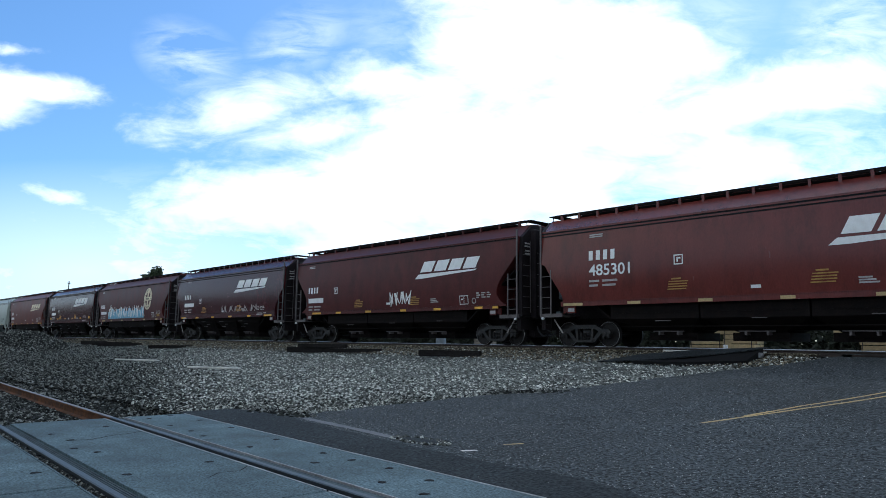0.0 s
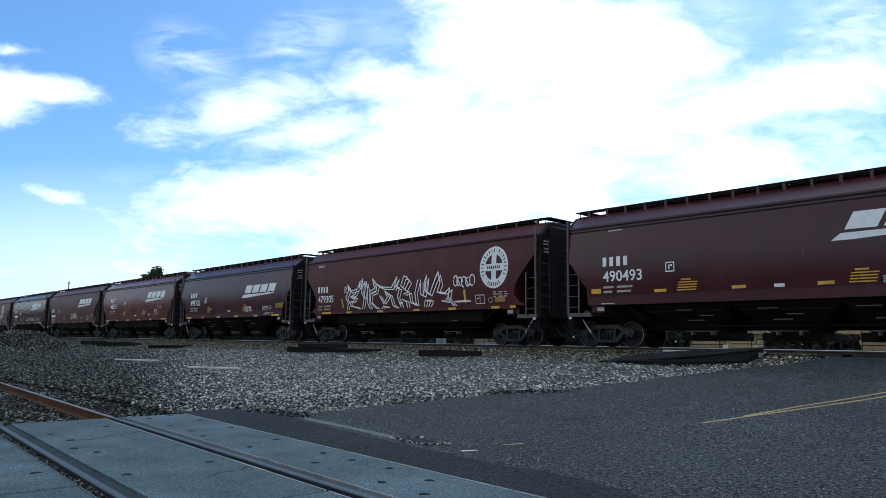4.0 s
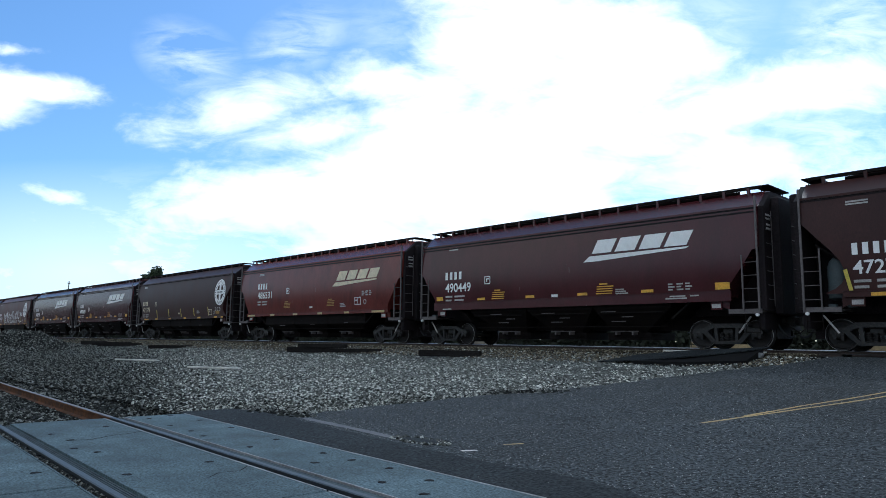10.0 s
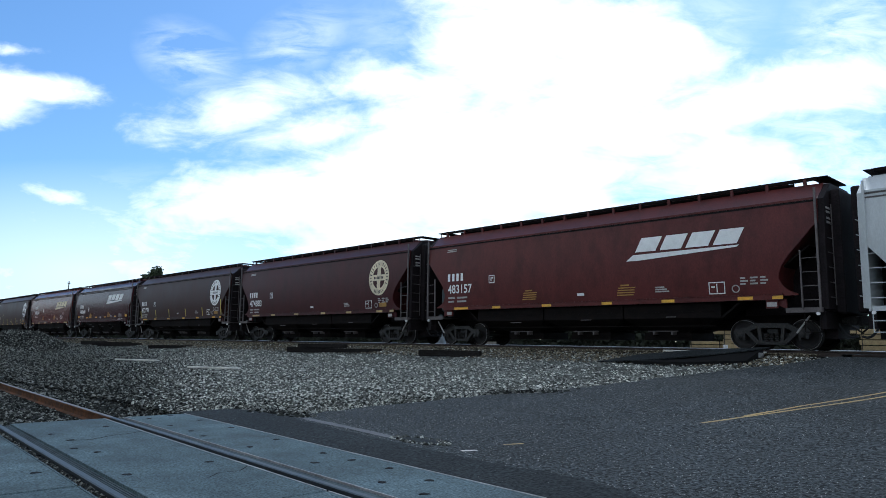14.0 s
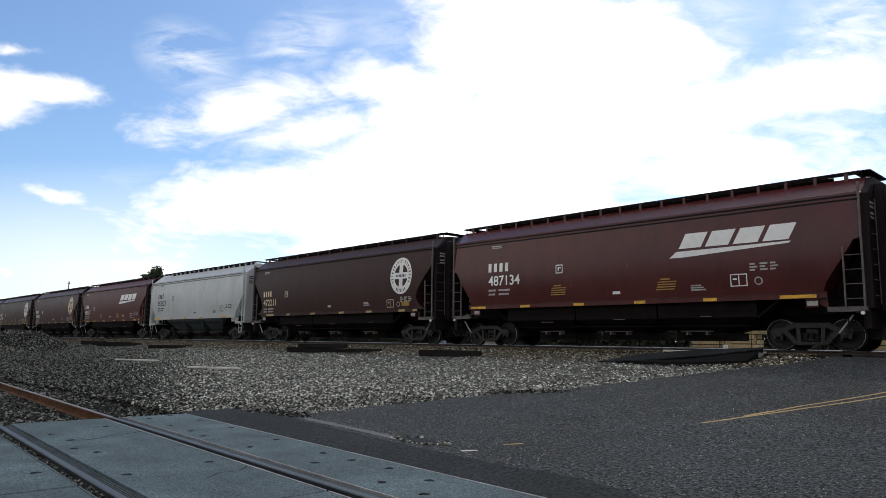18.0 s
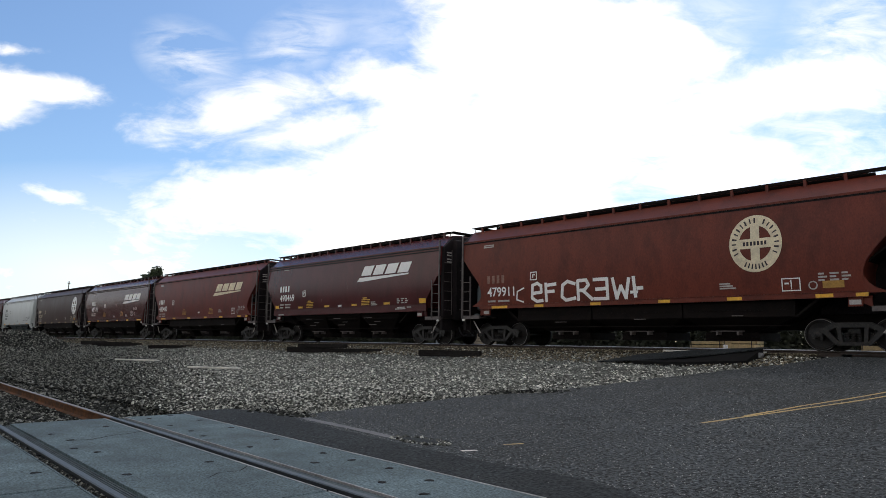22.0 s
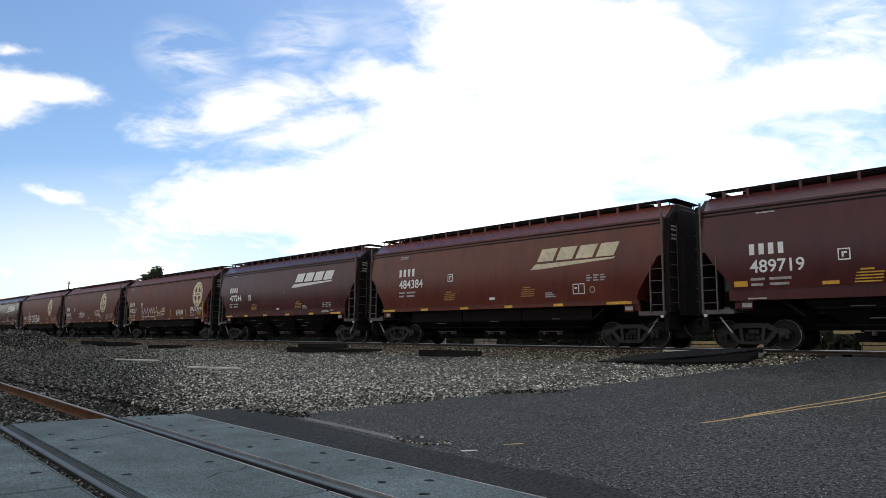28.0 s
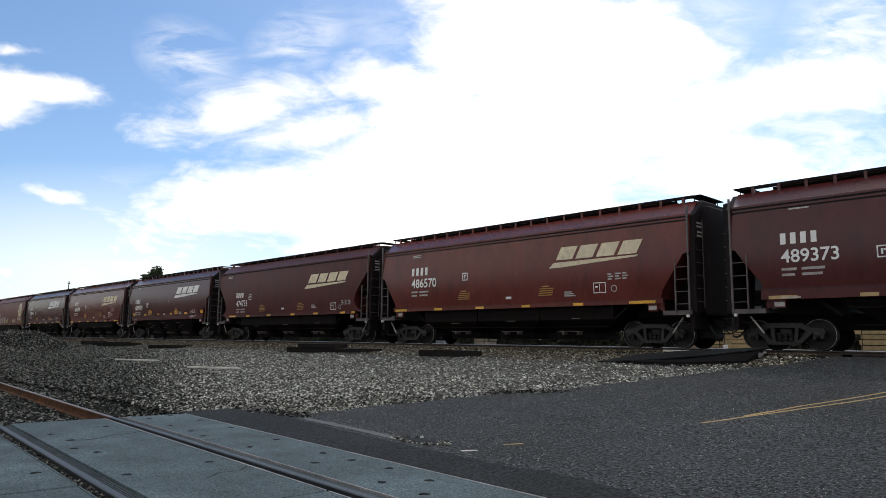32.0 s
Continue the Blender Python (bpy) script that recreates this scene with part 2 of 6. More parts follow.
FILLER = mat("worn_rubber_strip", (0.046, 0.060, 0.064), 0.75, 0, 0.45, 2.5, 40, 0.25, dirt=(0.018, 0.021, 0.022), dirt_amt=0.8, spec=0.2)
RAILX = mat("dark_bedded_rail", (0.026, 0.030, 0.034), 0.8, 0.1, 0.3, 3, 40, 0.2, spec=0.2)
RAILB = mat("dull_rusty_head", (0.15, 0.115, 0.09), 0.5, 0.2, 0.35, 3, 40, 0.1, dirt=(0.05, 0.035, 0.025), dirt_amt=0.6)
RUBBER = mat("flangeway_filler", (0.012, 0.012, 0.012), 0.9, 0, 0.3, 4, 40, 0.2, spec=0.08)
HEDGE = mat("hedge_leaves", (0.018, 0.022, 0.010), 0.8, 0, 0.5, 1.5, 12, 0.0)
LEAF = mat("leaves", (0.035, 0.05, 0.02), 0.7, 0, 0.4, 2, 20, 0.0)
BARK = mat("bark", (0.06, 0.05, 0.04), 0.9, 0, 0.3, 4, 30, 0.4)
POLEM = mat("pole_timber", (0.07, 0.055, 0.045), 0.9, 0, 0.3, 2, 30, 0.3)

# ---------------------------------------------------------------- mesh helpers


class Shape:
    """Collects faces for one mesh."""

    def __init__(self):
        self.v, self.f, self.m = [], [], []

    def add(self, verts, faces, mi=0):
        o = len(self.v)
        self.v += [tuple(q) for q in verts]
        self.f += [tuple(i + o for i in q) for q in faces]
        self.m += [mi] * len(faces)
        return self

    def box(self, x0, x1, y0, y1, z0, z1, mi=0, bev=0.0):
        if not bev:
            vs = [(x, y, z) for z in (z0, z1) for x, y in ((x0, y0), (x1, y0), (x1, y1), (x0, y1))]
            return self.add(vs, [(3, 2, 1, 0), (4, 5, 6, 7), (0, 1, 5, 4), (1, 2, 6, 5), (2, 3, 7, 6), (3, 0, 4, 7)], mi)
        rings = []
        for z, i in ((z0, bev), (z0 + bev, 0), (z1 - bev, 0), (z1, bev)):
            a, b, c, d = x0 + i, x1 - i, y0 + i, y1 - i
            e = bev * 0.6
            rings.append([(a + e, c, z), (b - e, c, z), (b, c + e, z), (b, d - e, z), (b - e, d, z), (a + e, d, z), (a, d - e, z), (a, c + e, z)])
        return self.loft(rings, mi=mi)

    def loft(self, rings, closed=True, caps=True, mi=0):
        n = len(rings[0])
        vs = [q for r in rings for q in r]
        fs = []
        for i in range(len(rings) - 1):
            for j in range(n if closed else n - 1):
                k = (j + 1) % n
                fs.append((i * n + j, i * n + k, (i + 1) * n + k, (i + 1) * n + j))
        if caps:
            fs.append(tuple(range(n))[::-1])
            fs.append(tuple((len(rings) - 1) * n + j for j in range(n)))
        return self.add(vs, fs, mi)

    def prism(self, poly, y0, y1, mi=0, axis="y"):
        """A polygon (x, z) drawn out along y (or (y, z) along x)."""
        if axis == "y":
            r = [[(a, y, b) for a, b in poly] for y in (y0, y1)]
        else:
            r = [[(x, a, b) for a, b in poly] for x in (y0, y1)]
        return self.loft(r, mi=mi)

    def tube(self, a, b, r, n=8, mi=0, r2=None):
        a, b = Vector(a), Vector(b)
        q = (b - a).to_track_quat("Z", "Y")
        ring = [Vector((math.cos(t), math.sin(t), 0)) for t in (2 * math.pi * i / n for i in range(n))]
        return self.loft([[a + q @ (p * r) for p in ring], [b + q @ (p * (r if r2 is None else r2)) for p in ring]], mi=mi)

    def lathe_y(self, prof, cx, cz, n=24, mi=0):
        """Revolves (y, r) pairs about an axis along y."""
        rings = [[(cx + r * math.cos(2 * math.pi * i / n), y, cz + r * math.sin(2 * math.pi * i / n)) for i in range(n)] for y, r in prof]
        return self.loft(rings, mi=mi)

    def mesh(self, name, mats, smooth=None):
        me = bpy.data.meshes.new(name)
        me.from_pydata(self.v, [], self.f)
        for q in mats if isinstance(mats, (list, tuple)) else [mats]:
            me.materials.append(q)
        if any(self.m):
            me.polygons.foreach_set("material_index", self.m)
        bm = bmesh.new()
        bm.from_mesh(me)
        bmesh.ops.recalc_face_normals(bm, faces=bm.faces)
        bm.to_mesh(me)
        bm.free()
        if smooth:
            me.shade_smooth()
            me.set_sharp_from_angle(angle=radians(smooth))
        me.update()
        return me


def part(name, shape, material, parent=None, label="", smooth=None, at=None):
    """Links a shape as ONE mesh object under its thing or part."""
    ob = new(name, shape.mesh(name, material, smooth) if isinstance(shape, Shape) else shape)
    if parent:
        ob.parent = parent
    if at is not None:
        ob.matrix_basis = at
    if label:
        ob["label"] = label
    return ob


def thing(name, label, category, group="", kind="", m=None):
    ob = new(name)
    ob.empty_display_size = 0.3
    if m is not None:
        ob.matrix_basis = m
    return tagged(ob, label, category, group, kind)


def rise(y):
    """Height of the ground: level by the near track, climbing to the main line."""
    return 0.93 * min(max((y - 7.0) / 13.6, 0.0), 1.0) ** 2.1


# ---------------------------------------------------------------- ground
TRACK_Y = 22.60      # centre of the main line
RAIL_Z = 1.07        # its rail head
NEAR_ANG = 2.7       # the near track is turned by this against the main line


def near(xl, yl, z=0.0):
    """From the near track's own axes to the world."""
    c, s = math.cos(radians(NEAR_ANG)), math.sin(radians(NEAR_ANG))
    return (xl * c + yl * s, -xl * s + yl * c, z)


ROAD_EDGE = [(-10.6, 4.6), (-10.05, 6.4), (-10.35, 7.8), (-10.45, 9.5), (-10.4, 11.0), (-9.65, 13.0), (-8.95, 15.6), (-7.9, 17.9), (-6.95, 19.3), (-6.3, 20.7)]


def road_left(y):
    for (x0, y0), (x1, y1) in zip(ROAD_EDGE, ROAD_EDGE[1:]):
        if y <= y1:
            return x0 + (x1 - x0) * max(0.0, (y - y0) / (y1 - y0))
    return ROAD_EDGE[-1][0]


def build_ground():
    xs = [-900, -500, -300, -200, -150, -120] + [-100 + 1.0 * i for i in range(60)] + [-40 + 0.5 * i for i in range(100)] + [10 + 3 * i for i in range(10)] + [60, 100, 200, 400, 900]
    ys = [-600, -200, -80, -30, -12, -6, -3, -1, 0.5, 1.2] + [1.6 + 0.4 * i for i in range(48)] + [20.9 + 0.5 * i for i in range(12)] + [28, 32, 40, 60, 100, 200, 500, 1500]
    vs, fs = [], []
    for y in ys:
        for x in xs:
            z = rise(y) - 0.10
            if abs(x) < 120 and -1 < y < 40:
                gravelly = x < road_left(y) - 0.4 and y > 5.2
                amp = 0.035 if gravelly else 0.015
                z += amp * noise.noise((x * 0.6, y * 0.9, 0.3)) + 0.4 * amp * noise.noise((x * 2.1, y * 2.3, 4.0))
                if gravelly:
                    z += 0.035
                if x > road_left(y) - 0.4 and 4.6 < y < 21.5:
                    z -= 0.05
            if x < -11.0 and 0.0 < x * 0.0471 + y * 0.9989 < 4.9:
                z -= 0.17
            if 20.4 < y < 24.8:
                z = min(z, 0.82)
            vs.append((x, y, z))
    nx = len(xs)
    for j in range(len(ys) - 1):
        for i in range(nx - 1):
            a = j * nx + i
            fs.append((a, a + 1, a + nx + 1, a + nx))
    s = Shape().add(vs, fs)
    return tagged(part("ground", s, GRAVEL), "grey gravel ground rising gently to the main line", "gravel", kind="structure")


build_ground()


def chip_stones(name, label, pts, size, rng, m):
    """Broken stone chips: an uneven six-sided foot, a smaller tilted top."""
    n = len(pts)
    rad = size[0] + (size[1] - size[0]) * rng.random(n) ** 2.2
    a = (np.arange(6) * 1.0472)[None] + 0.55 * (rng.random((n, 6)) - 0.5) + 6.283 * rng.random((n, 1))
    lo = 1 + 0.5 * (rng.random((n, 6)) - 0.5)
    up = lo * (0.45 + 0.35 * rng.random((n, 6)))
    squash = 0.55 + 0.45 * rng.random((n, 1))
    zt = 0.35 + 0.55 * rng.random((n, 1)) + 0.35 * rng.random((n, 1)) * np.cos(a)
    foot = np.stack([lo * np.cos(a), squash * lo * np.sin(a), np.full((n, 6), -0.3)], -1)
    top = np.stack([up * np.cos(a), squash * up * np.sin(a), zt], -1)
    v = np.concatenate([foot, top], 1) * rad[:, None, None] + pts[:, None, :]
    tri = [(i, (i + 1) % 6, 6 + (i + 1) % 6) for i in range(6)] + [(i, 6 + (i + 1) % 6, 6 + i) for i in range(6)] + [(6, 7, 8), (6, 8, 9), (6, 9, 10), (6, 10, 11)]
    f = (np.array(tri)[None] + 12 * np.arange(n)[:, None, None]).reshape(-1, 3)
    me = bpy.data.meshes.new(name)
    me.from_pydata(v.reshape(-1, 3).tolist(), [], f.tolist())
    me.materials.append(m)
    return tagged(new(name, me), label, "gravel", kind="stuff")


def stones(name, label, count, place, size, seed, m=STONE, bedded=False, chips=False):
    """Loose stones, each a small irregular solid, in one mesh."""
    rng = np.random.default_rng(seed)
    if chips:
        return chip_stones(name, label, place(rng, count), size, rng, m)
    base = np.array([(1, 0, 0), (-1, 0, 0), (0, 1, 0), (0, -1, 0), (0, 0, 1), (0, 0, -1)], float)
    tri = np.array([(0, 2, 4), (2, 1, 4), (1, 3, 4), (3, 0, 4), (2, 0, 5), (1, 2, 5), (3, 1, 5), (0, 3, 5)])
    if bedded:      # the lower half lies hidden in the ground
        tri = tri[:4]
    pts = place(rng, count)
    n = len(pts)
    rad = size[0] + (size[1] - size[0]) * rng.random(n) ** 2.5
    v = base[None] * (1 + 0.5 * (rng.random((n, 6, 1)) - 0.5)) + 0.45 * (rng.random((n, 6, 3)) - 0.5)
    ang = rng.random(n) * 6.283
    c, s_ = np.cos(ang), np.sin(ang)
    x = v[..., 0] * c[:, None] - v[..., 1] * s_[:, None]
    y = v[..., 0] * s_[:, None] + v[..., 1] * c[:, None]
    v = np.stack([x, y, v[..., 2] * 0.7], -1) * rad[:, None, None] + pts[:, None, :]
    f = (tri[None] + 6 * np.arange(n)[:, None, None]).reshape(-1, 3)
    me = bpy.data.meshes.new(name)
    me.from_pydata(v.reshape(-1, 3).tolist(), [], f.tolist())
    me.materials.append(m)
    return tagged(new(name, me), label, "gravel", kind="stuff")


def island_stone(M, lo, mid, hi):
    """Stone colours vary from piece to piece."""
    nt = M.node_tree
    geo = nt.nodes.new("ShaderNodeNewGeometry")
    ramp = nt.nodes.new("ShaderNodeValToRGB")
    ramp.color_ramp.elements[0].color = (*lo, 1)
    ramp.color_ramp.elements[1].color = (*hi, 1)
    e = ramp.color_ramp.elements.new(0.6)
    e.color = (*mid, 1)
    nt.links.new(geo.outputs["Random Per Island"], ramp.inputs[0])
    nt.links.new(ramp.outputs[0], nt.nodes["Principled BSDF"].inputs["Base Color"])


island_stone(STONE, (0.010, 0.011, 0.009), (0.140, 0.142, 0.125), (0.82, 0.82, 0.73))
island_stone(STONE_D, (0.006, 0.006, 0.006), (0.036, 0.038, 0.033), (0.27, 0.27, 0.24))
island_stone(SOIL, (0.03, 0.025, 0.016), (0.09, 0.075, 0.048), (0.36, 0.31, 0.22))
island_stone(GRIT, (0.020, 0.020, 0.019), (0.046, 0.046, 0.044), (0.50, 0.495, 0.47))


def place_yard(rng, n):
    y = 5.0 + 15.6 * rng.random(n) ** 1.15
    x0 = -8 - 5.2 * y
    left = np.array([road_left(q) for q in y])
    x = left - 0.1 + 0.35 * rng.normal(size=n).clip(-1, 1) - (left - x0) * rng.random(n) ** 1.25
    keep = np.array([noise.noise((a * 0.35, b * 0.7, 9.0)) > -0.9 + 0.5 * r for a, b, r in zip(x, y, rng.random(n))])
    keep &= ~((x > -11.6) & (y < 5.6))
    x, y = x[keep], y[keep]
    z = np.array([rise(q) for q in y]) - 0.035
    return np.stack([x, y, z], -1)


def place_ballast(rng, n):
    x = -75 + 68.0 * rng.random(n) ** 0.75
    y = 18.4 + 3.4 * rng.random(n) ** 0.7
    z = np.where(y < 20.3, np.array([rise(q) for q in y]) - 0.03, 0.82 + 0.14 * np.clip((y - 20.3) * 1.35, 0, 1))
    return np.stack([x, y, z], -1)


def place_near(rng, n):
    x = -26 + 14.2 * rng.random(n)
    yl = 0.6 + 4.6 * rng.random(n)
    c, s_ = math.cos(radians(NEAR_ANG)), math.sin(radians(NEAR_ANG))
    keep = (abs(yl - 3.28) > 0.1) & (abs(yl - 1.78) > 0.1)
    x, yl = x[keep], yl[keep]
    return np.stack([x * c + yl * s_, -x * s_ + yl * c, -0.155 + 0.05 * np.maximum(0, np.abs(yl - 2.5) - 1.2)], -1)


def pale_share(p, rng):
    # Darker stone at left bearings: darker soil, plus vignetting and weaker sun as colour.
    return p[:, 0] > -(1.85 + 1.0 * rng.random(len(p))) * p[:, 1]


def close_by(p):
    return np.hypot(p[:, 0], p[:, 1]) < 15.5


def place_pale(rng, n):
    p = place_yard(rng, n)
    return p[pale_share(p, rng) & ~close_by(p)]


def place_chips(rng, n):
    p = place_yard(rng, n)
    return p[pale_share(p, rng) & close_by(p)]


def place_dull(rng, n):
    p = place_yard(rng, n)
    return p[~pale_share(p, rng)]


stones("loose_gravel", "grey crushed stone scattered over the yard", 200000, place_pale, (0.010, 0.050), 3, bedded=True)
stones("gravel_chips", "grey crushed stone chips beside the crossing", 330000, place_chips, (0.008, 0.040), 33, chips=True)
stones("dull_gravel", "darker crushed stone towards the left of the view", 90000, place_dull, (0.012, 0.055), 13, STONE_D)
stones("main_line_ballast", "brownish grey ballast along the main line", 26000, place_ballast, (0.02, 0.06), 4, SOIL)
stones("near_track_ballast", "dark ballast between the near rails", 22000, place_near, (0.012, 0.045), 5, STONE_D)


def skew(x, y):
    """The road follows the slant of the near track where they meet."""
    return -0.0472 * x * min(1.0, max(0.0, (8.5 - y) / 4.1))


def road_strip(name, pts_left, pts_right, ys, material, label, lift, kind="structure", cat="road"):
    vs, fs = [], []
    cols = 14
    for y in ys:
        a, b = pts_left(y), pts_right(y)
        for i in range(cols + 1):
            x = a + (b - a) * i / cols
            yy = y + skew(x, y)
            vs.append((x, yy, rise(y) + lift))
    n = cols + 1
    for j in range(len(ys) - 1):
        for i in range(cols):
            q = j * n + i
            fs.append((q, q + 1, q + n + 1, q + n))
    k = len(vs)
    # skirt along the left edge gives the slab its thickness
    for j, y in enumerate(ys):
        vs.append((pts_left(y) - 0.06, y + skew(pts_left(y), y), rise(y) + lift - 0.09))
    for j in range(len(ys) - 1):
        fs.append((k + j, j * n, (j + 1) * n, k + j + 1))
    return tagged(part(name, Shape().add(vs, fs), material), label, cat, kind=kind)


def ragged(y):
    return road_left(y) + 0.16 * noise.noise((y * 2.3, 0, 0)) + 0.07 * noise.noise((y * 7.0, 3, 0))


road_strip("road", ragged, lambda y: 6.5, [4.385 + 0.2 * i for i in range(82)] + [20.8], ASPH, "worn grey asphalt road climbing to the crossing", 0.0)
# darker asphalt laid along the crossing panels, its far edge ragged
PATCH_EDGE = [(-11.9, 5.3), (-11.75, 5.95), (-10.9, 6.05), (-10.1, 6.1), (-9.4, 5.98), (-8.9, 5.93), (-7.5, 5.72), (-6.35, 5.58), (-5.7, 5.53), (-5.2, 5.48), (-4.7, 5.44), (-4.2, 5.54), (-3.74, 5.47), (-3.36, 5.34), (-2.6, 5.12), (-1.5, 4.8)]


def asphalt_patch():
    vs, fs = [], []
    n, k = 120, 8
    for i in range(n + 1):
        x = -11.5 + 10.0 * i / n
        far_y = next(b0 + (b1 - b0) * (x - a0) / (a1 - a0) for (a0, b0), (a1, b1) in zip(PATCH_EDGE, PATCH_EDGE[1:]) if x <= a1)
        far_y += 0.05 * noise.noise((x * 3.1, 1, 1)) + 0.03 * noise.noise((x * 9.0, 2, 1))
        low_y = 4.375 - 0.0472 * x
        for j in range(k + 1):
            vs.append((x, low_y + (far_y - low_y) * j / k, 0.007 - 0.012 * (j == k)))
    for i in range(n):
        for j in range(k):
            q = i * (k + 1) + j
            fs.append((q, q + k + 1, q + k + 2, q + 1))
    tagged(part("asphalt_patch", Shape().add(vs, fs), ASPH_D), "dark asphalt strip beside the concrete crossing", "road", kind="structure")


asphalt_patch()
# the crossing over the main line
road_strip("main_crossing", lambda y: -6.2, lambda y: 6.5, [20.85, 21.3, 21.72], ASPH, "asphalt approach at the main line", 0.06)


def paint_line(name, pts, w, material, label, lift=0.005):
    """Road paint as a thin ribbon laid on the surface."""
    vs, fs = [], []
    n = 0
    for (x0, y0), (x1, y1) in zip(pts, pts[1:]):
        steps = max(2, int(math.hypot(x1 - x0, y1 - y0) / 0.3))
        d = Vector((x1 - x0, y1 - y0, 0)).normalized()
        s = Vector((-d.y, d.x, 0)) * w / 2
        for i in range(steps + 1):
            t = i / steps
            x, y = x0 + (x1 - x0) * t, y0 + (y1 - y0) * t
            wob = 1 + 0.25 * noise.noise((x * 5, y * 5, 0))
            for sg in (1, -1):
                px_, py_ = x + s.x * sg * wob, y + s.y * sg * wob
                vs.append((px_, py_, rise(py_) + lift))
            if i:
                k = len(vs)
                fs.append((k - 4, k - 3, k - 1, k - 2))
    return tagged(part(name, Shape().add(vs, fs), material), label, "road marking", kind="structure")


paint_line("centre_line", [(-5.02, 10.2), (-4.82, 11.31), (-4.47, 12.76), (-3.77, 14.98), (-1.95, 19.6)], 0.07, YLINE, "worn yellow centre line on the asphalt")
paint_line("centre_line", [(-4.87, 11.4), (-4.59, 13.1), (-3.90, 15.51), (-2.27, 19.6)], 0.07, YLINE, "worn yellow centre line on the asphalt")
paint_line("lane_mark", [(-5.65, 5.69), (-5.57, 5.86)], 0.08, PALE_T, "short remnant of pale road paint")
paint_line("lane_mark", [(-5.66, 6.42), (-5.57, 6.68)], 0.05, YLINE, "short remnant of yellow road paint")
paint_line("stop_line", [(-9.45, 6.06), (-8.0, 5.92), (-6.75, 5.76)], 0.15, WLINE, "faded pale stop line on the asphalt")


def place_road(rng, n):
    y = 4.5 + 16 * rng.random(n) ** 1.3
    left = np.array([road_left(q) for q in y])
    x = left + 0.1 + (3.5 - left) * rng.random(n)
    x, y = x[x < 0.75 * y - 4.0 + 3], y[x < 0.75 * y - 4.0 + 3]
    yy = y + np.array([skew(a, b) for a, b in zip(x, y)])
    return np.stack([x, yy, np.array([rise(q) for q in y]) + 0.002], -1)


stones("road_grit", "fine loose grit on the asphalt", 110000, place_road, (0.0035, 0.009), 21, GRIT, True)


def place_edge(rng, n):
    t = rng.random(n)
    x = -10.7 + 1.3 * t + 0.12 * rng.normal(size=n)
    y = 11.6 + 1.15 * t + 0.22 * rng.normal(size=n)
    x[n // 2:] = -11.6 + 2.0 * t[n // 2:]
    y[n // 2:] = 6.22 + 0.13 * rng.normal(size=n)[n // 2:]
    return np.stack([x, y, np.array([rise(q) for q in y]) - 0.005], -1)


stones("asphalt_crumbs", "dark crumbled asphalt along the road edge", 900, place_edge, (0.02, 0.07), 22, STONE_D)


def pothole():
    rnd = random.Random(4)
    ring = [(-6.55 + 0.42 * math.cos(a) * rnd.uniform(0.7, 1.15), 5.86 + 0.17 * math.sin(a) * rnd.uniform(0.7, 1.2)) for a in (2 * math.pi * i / 14 for i in range(14))]
    s = Shape().loft([[(x, y, -0.02) for x, y in ring], [(x, y, 0.008) for x, y in ring]])
    tagged(part("pothole", s, ASPH_D), "dark broken pothole in the asphalt", "pothole", kind="structure")


pothole()


def place_hole(rng, n):
    a = 6.283 * rng.random(n)
    r = 0.8 + 0.45 * rng.random(n)
    return np.stack([-6.55 + 0.42 * r * np.cos(a), 5.86 + 0.17 * r * np.sin(a), np.full(n, 0.008)], -1)


stones("pothole_rubble", "pale rubble round the pothole", 160, place_hole, (0.01, 0.04), 23)


def rail_shape(x0, x1, h=0.17, top_mi=1):
    """A flat-bottomed rail along x, rail head centred on y = 0, running surface at z = 0."""
    prof = [(-0.07, -h), (0.07, -h), (0.07, -h + 0.012), (0.011, -h + 0.03), (0.009, -0.045), (0.036, -0.036), (0.036, -0.008), (0.026, 0.0), (-0.026, 0.0), (-0.036, -0.008), (-0.036, -0.036), (-0.009, -0.045), (-0.011, -h + 0.03), (-0.07, -h + 0.012)]
    s = Shape()
    s.loft([[(x, y, z) for y, z in prof] for x in (x0, x1)])
    for i in range(len(s.f)):
        f = s.f[i]
        if len(f) == 4 and all(s.v[q][2] > -0.009 for q in f):
            s.m[i] = top_mi
    return s


NEAR_M = pose(0, 0, 0, 0, 0, -NEAR_ANG)


def near_track():
    for off, name in ((3.302, "rail"), (1.778, "rail")):
        tagged(part(name, rail_shape(-90, -11.6), [RAILS, RAILB], at=NEAR_M @ pose(0, off, 0.0)), "rusty rail of the near track with a dull worn head", "rail", "near track rails", "structure")
        tagged(part(name, rail_shape(-11.597, 30), [RAILX, RAILD], at=NEAR_M @ pose(0, off, 0.0)), "dark rail bedded in the concrete crossing", "rail", "near track rails", "structure")
    tie = Shape().box(-0.115, 0.115, -1.3, 1.3, -0.18, 0, bev=0.012).mesh("tie", TIEM)
    for i in range(46):
        ob = new("near_tie", tie)
        ob.matrix_basis = NEAR_M @ pose(-11.8 - 0.54 * i, 2.53 + 0.03 * math.sin(i * 2.3), -0.160, 0, 0, 1.2 * math.sin(i * 1.7))
        tagged(ob, "creosoted timber sleeper bedded in ballast", "railway sleeper", "near track sleepers", "structure")


near_track()


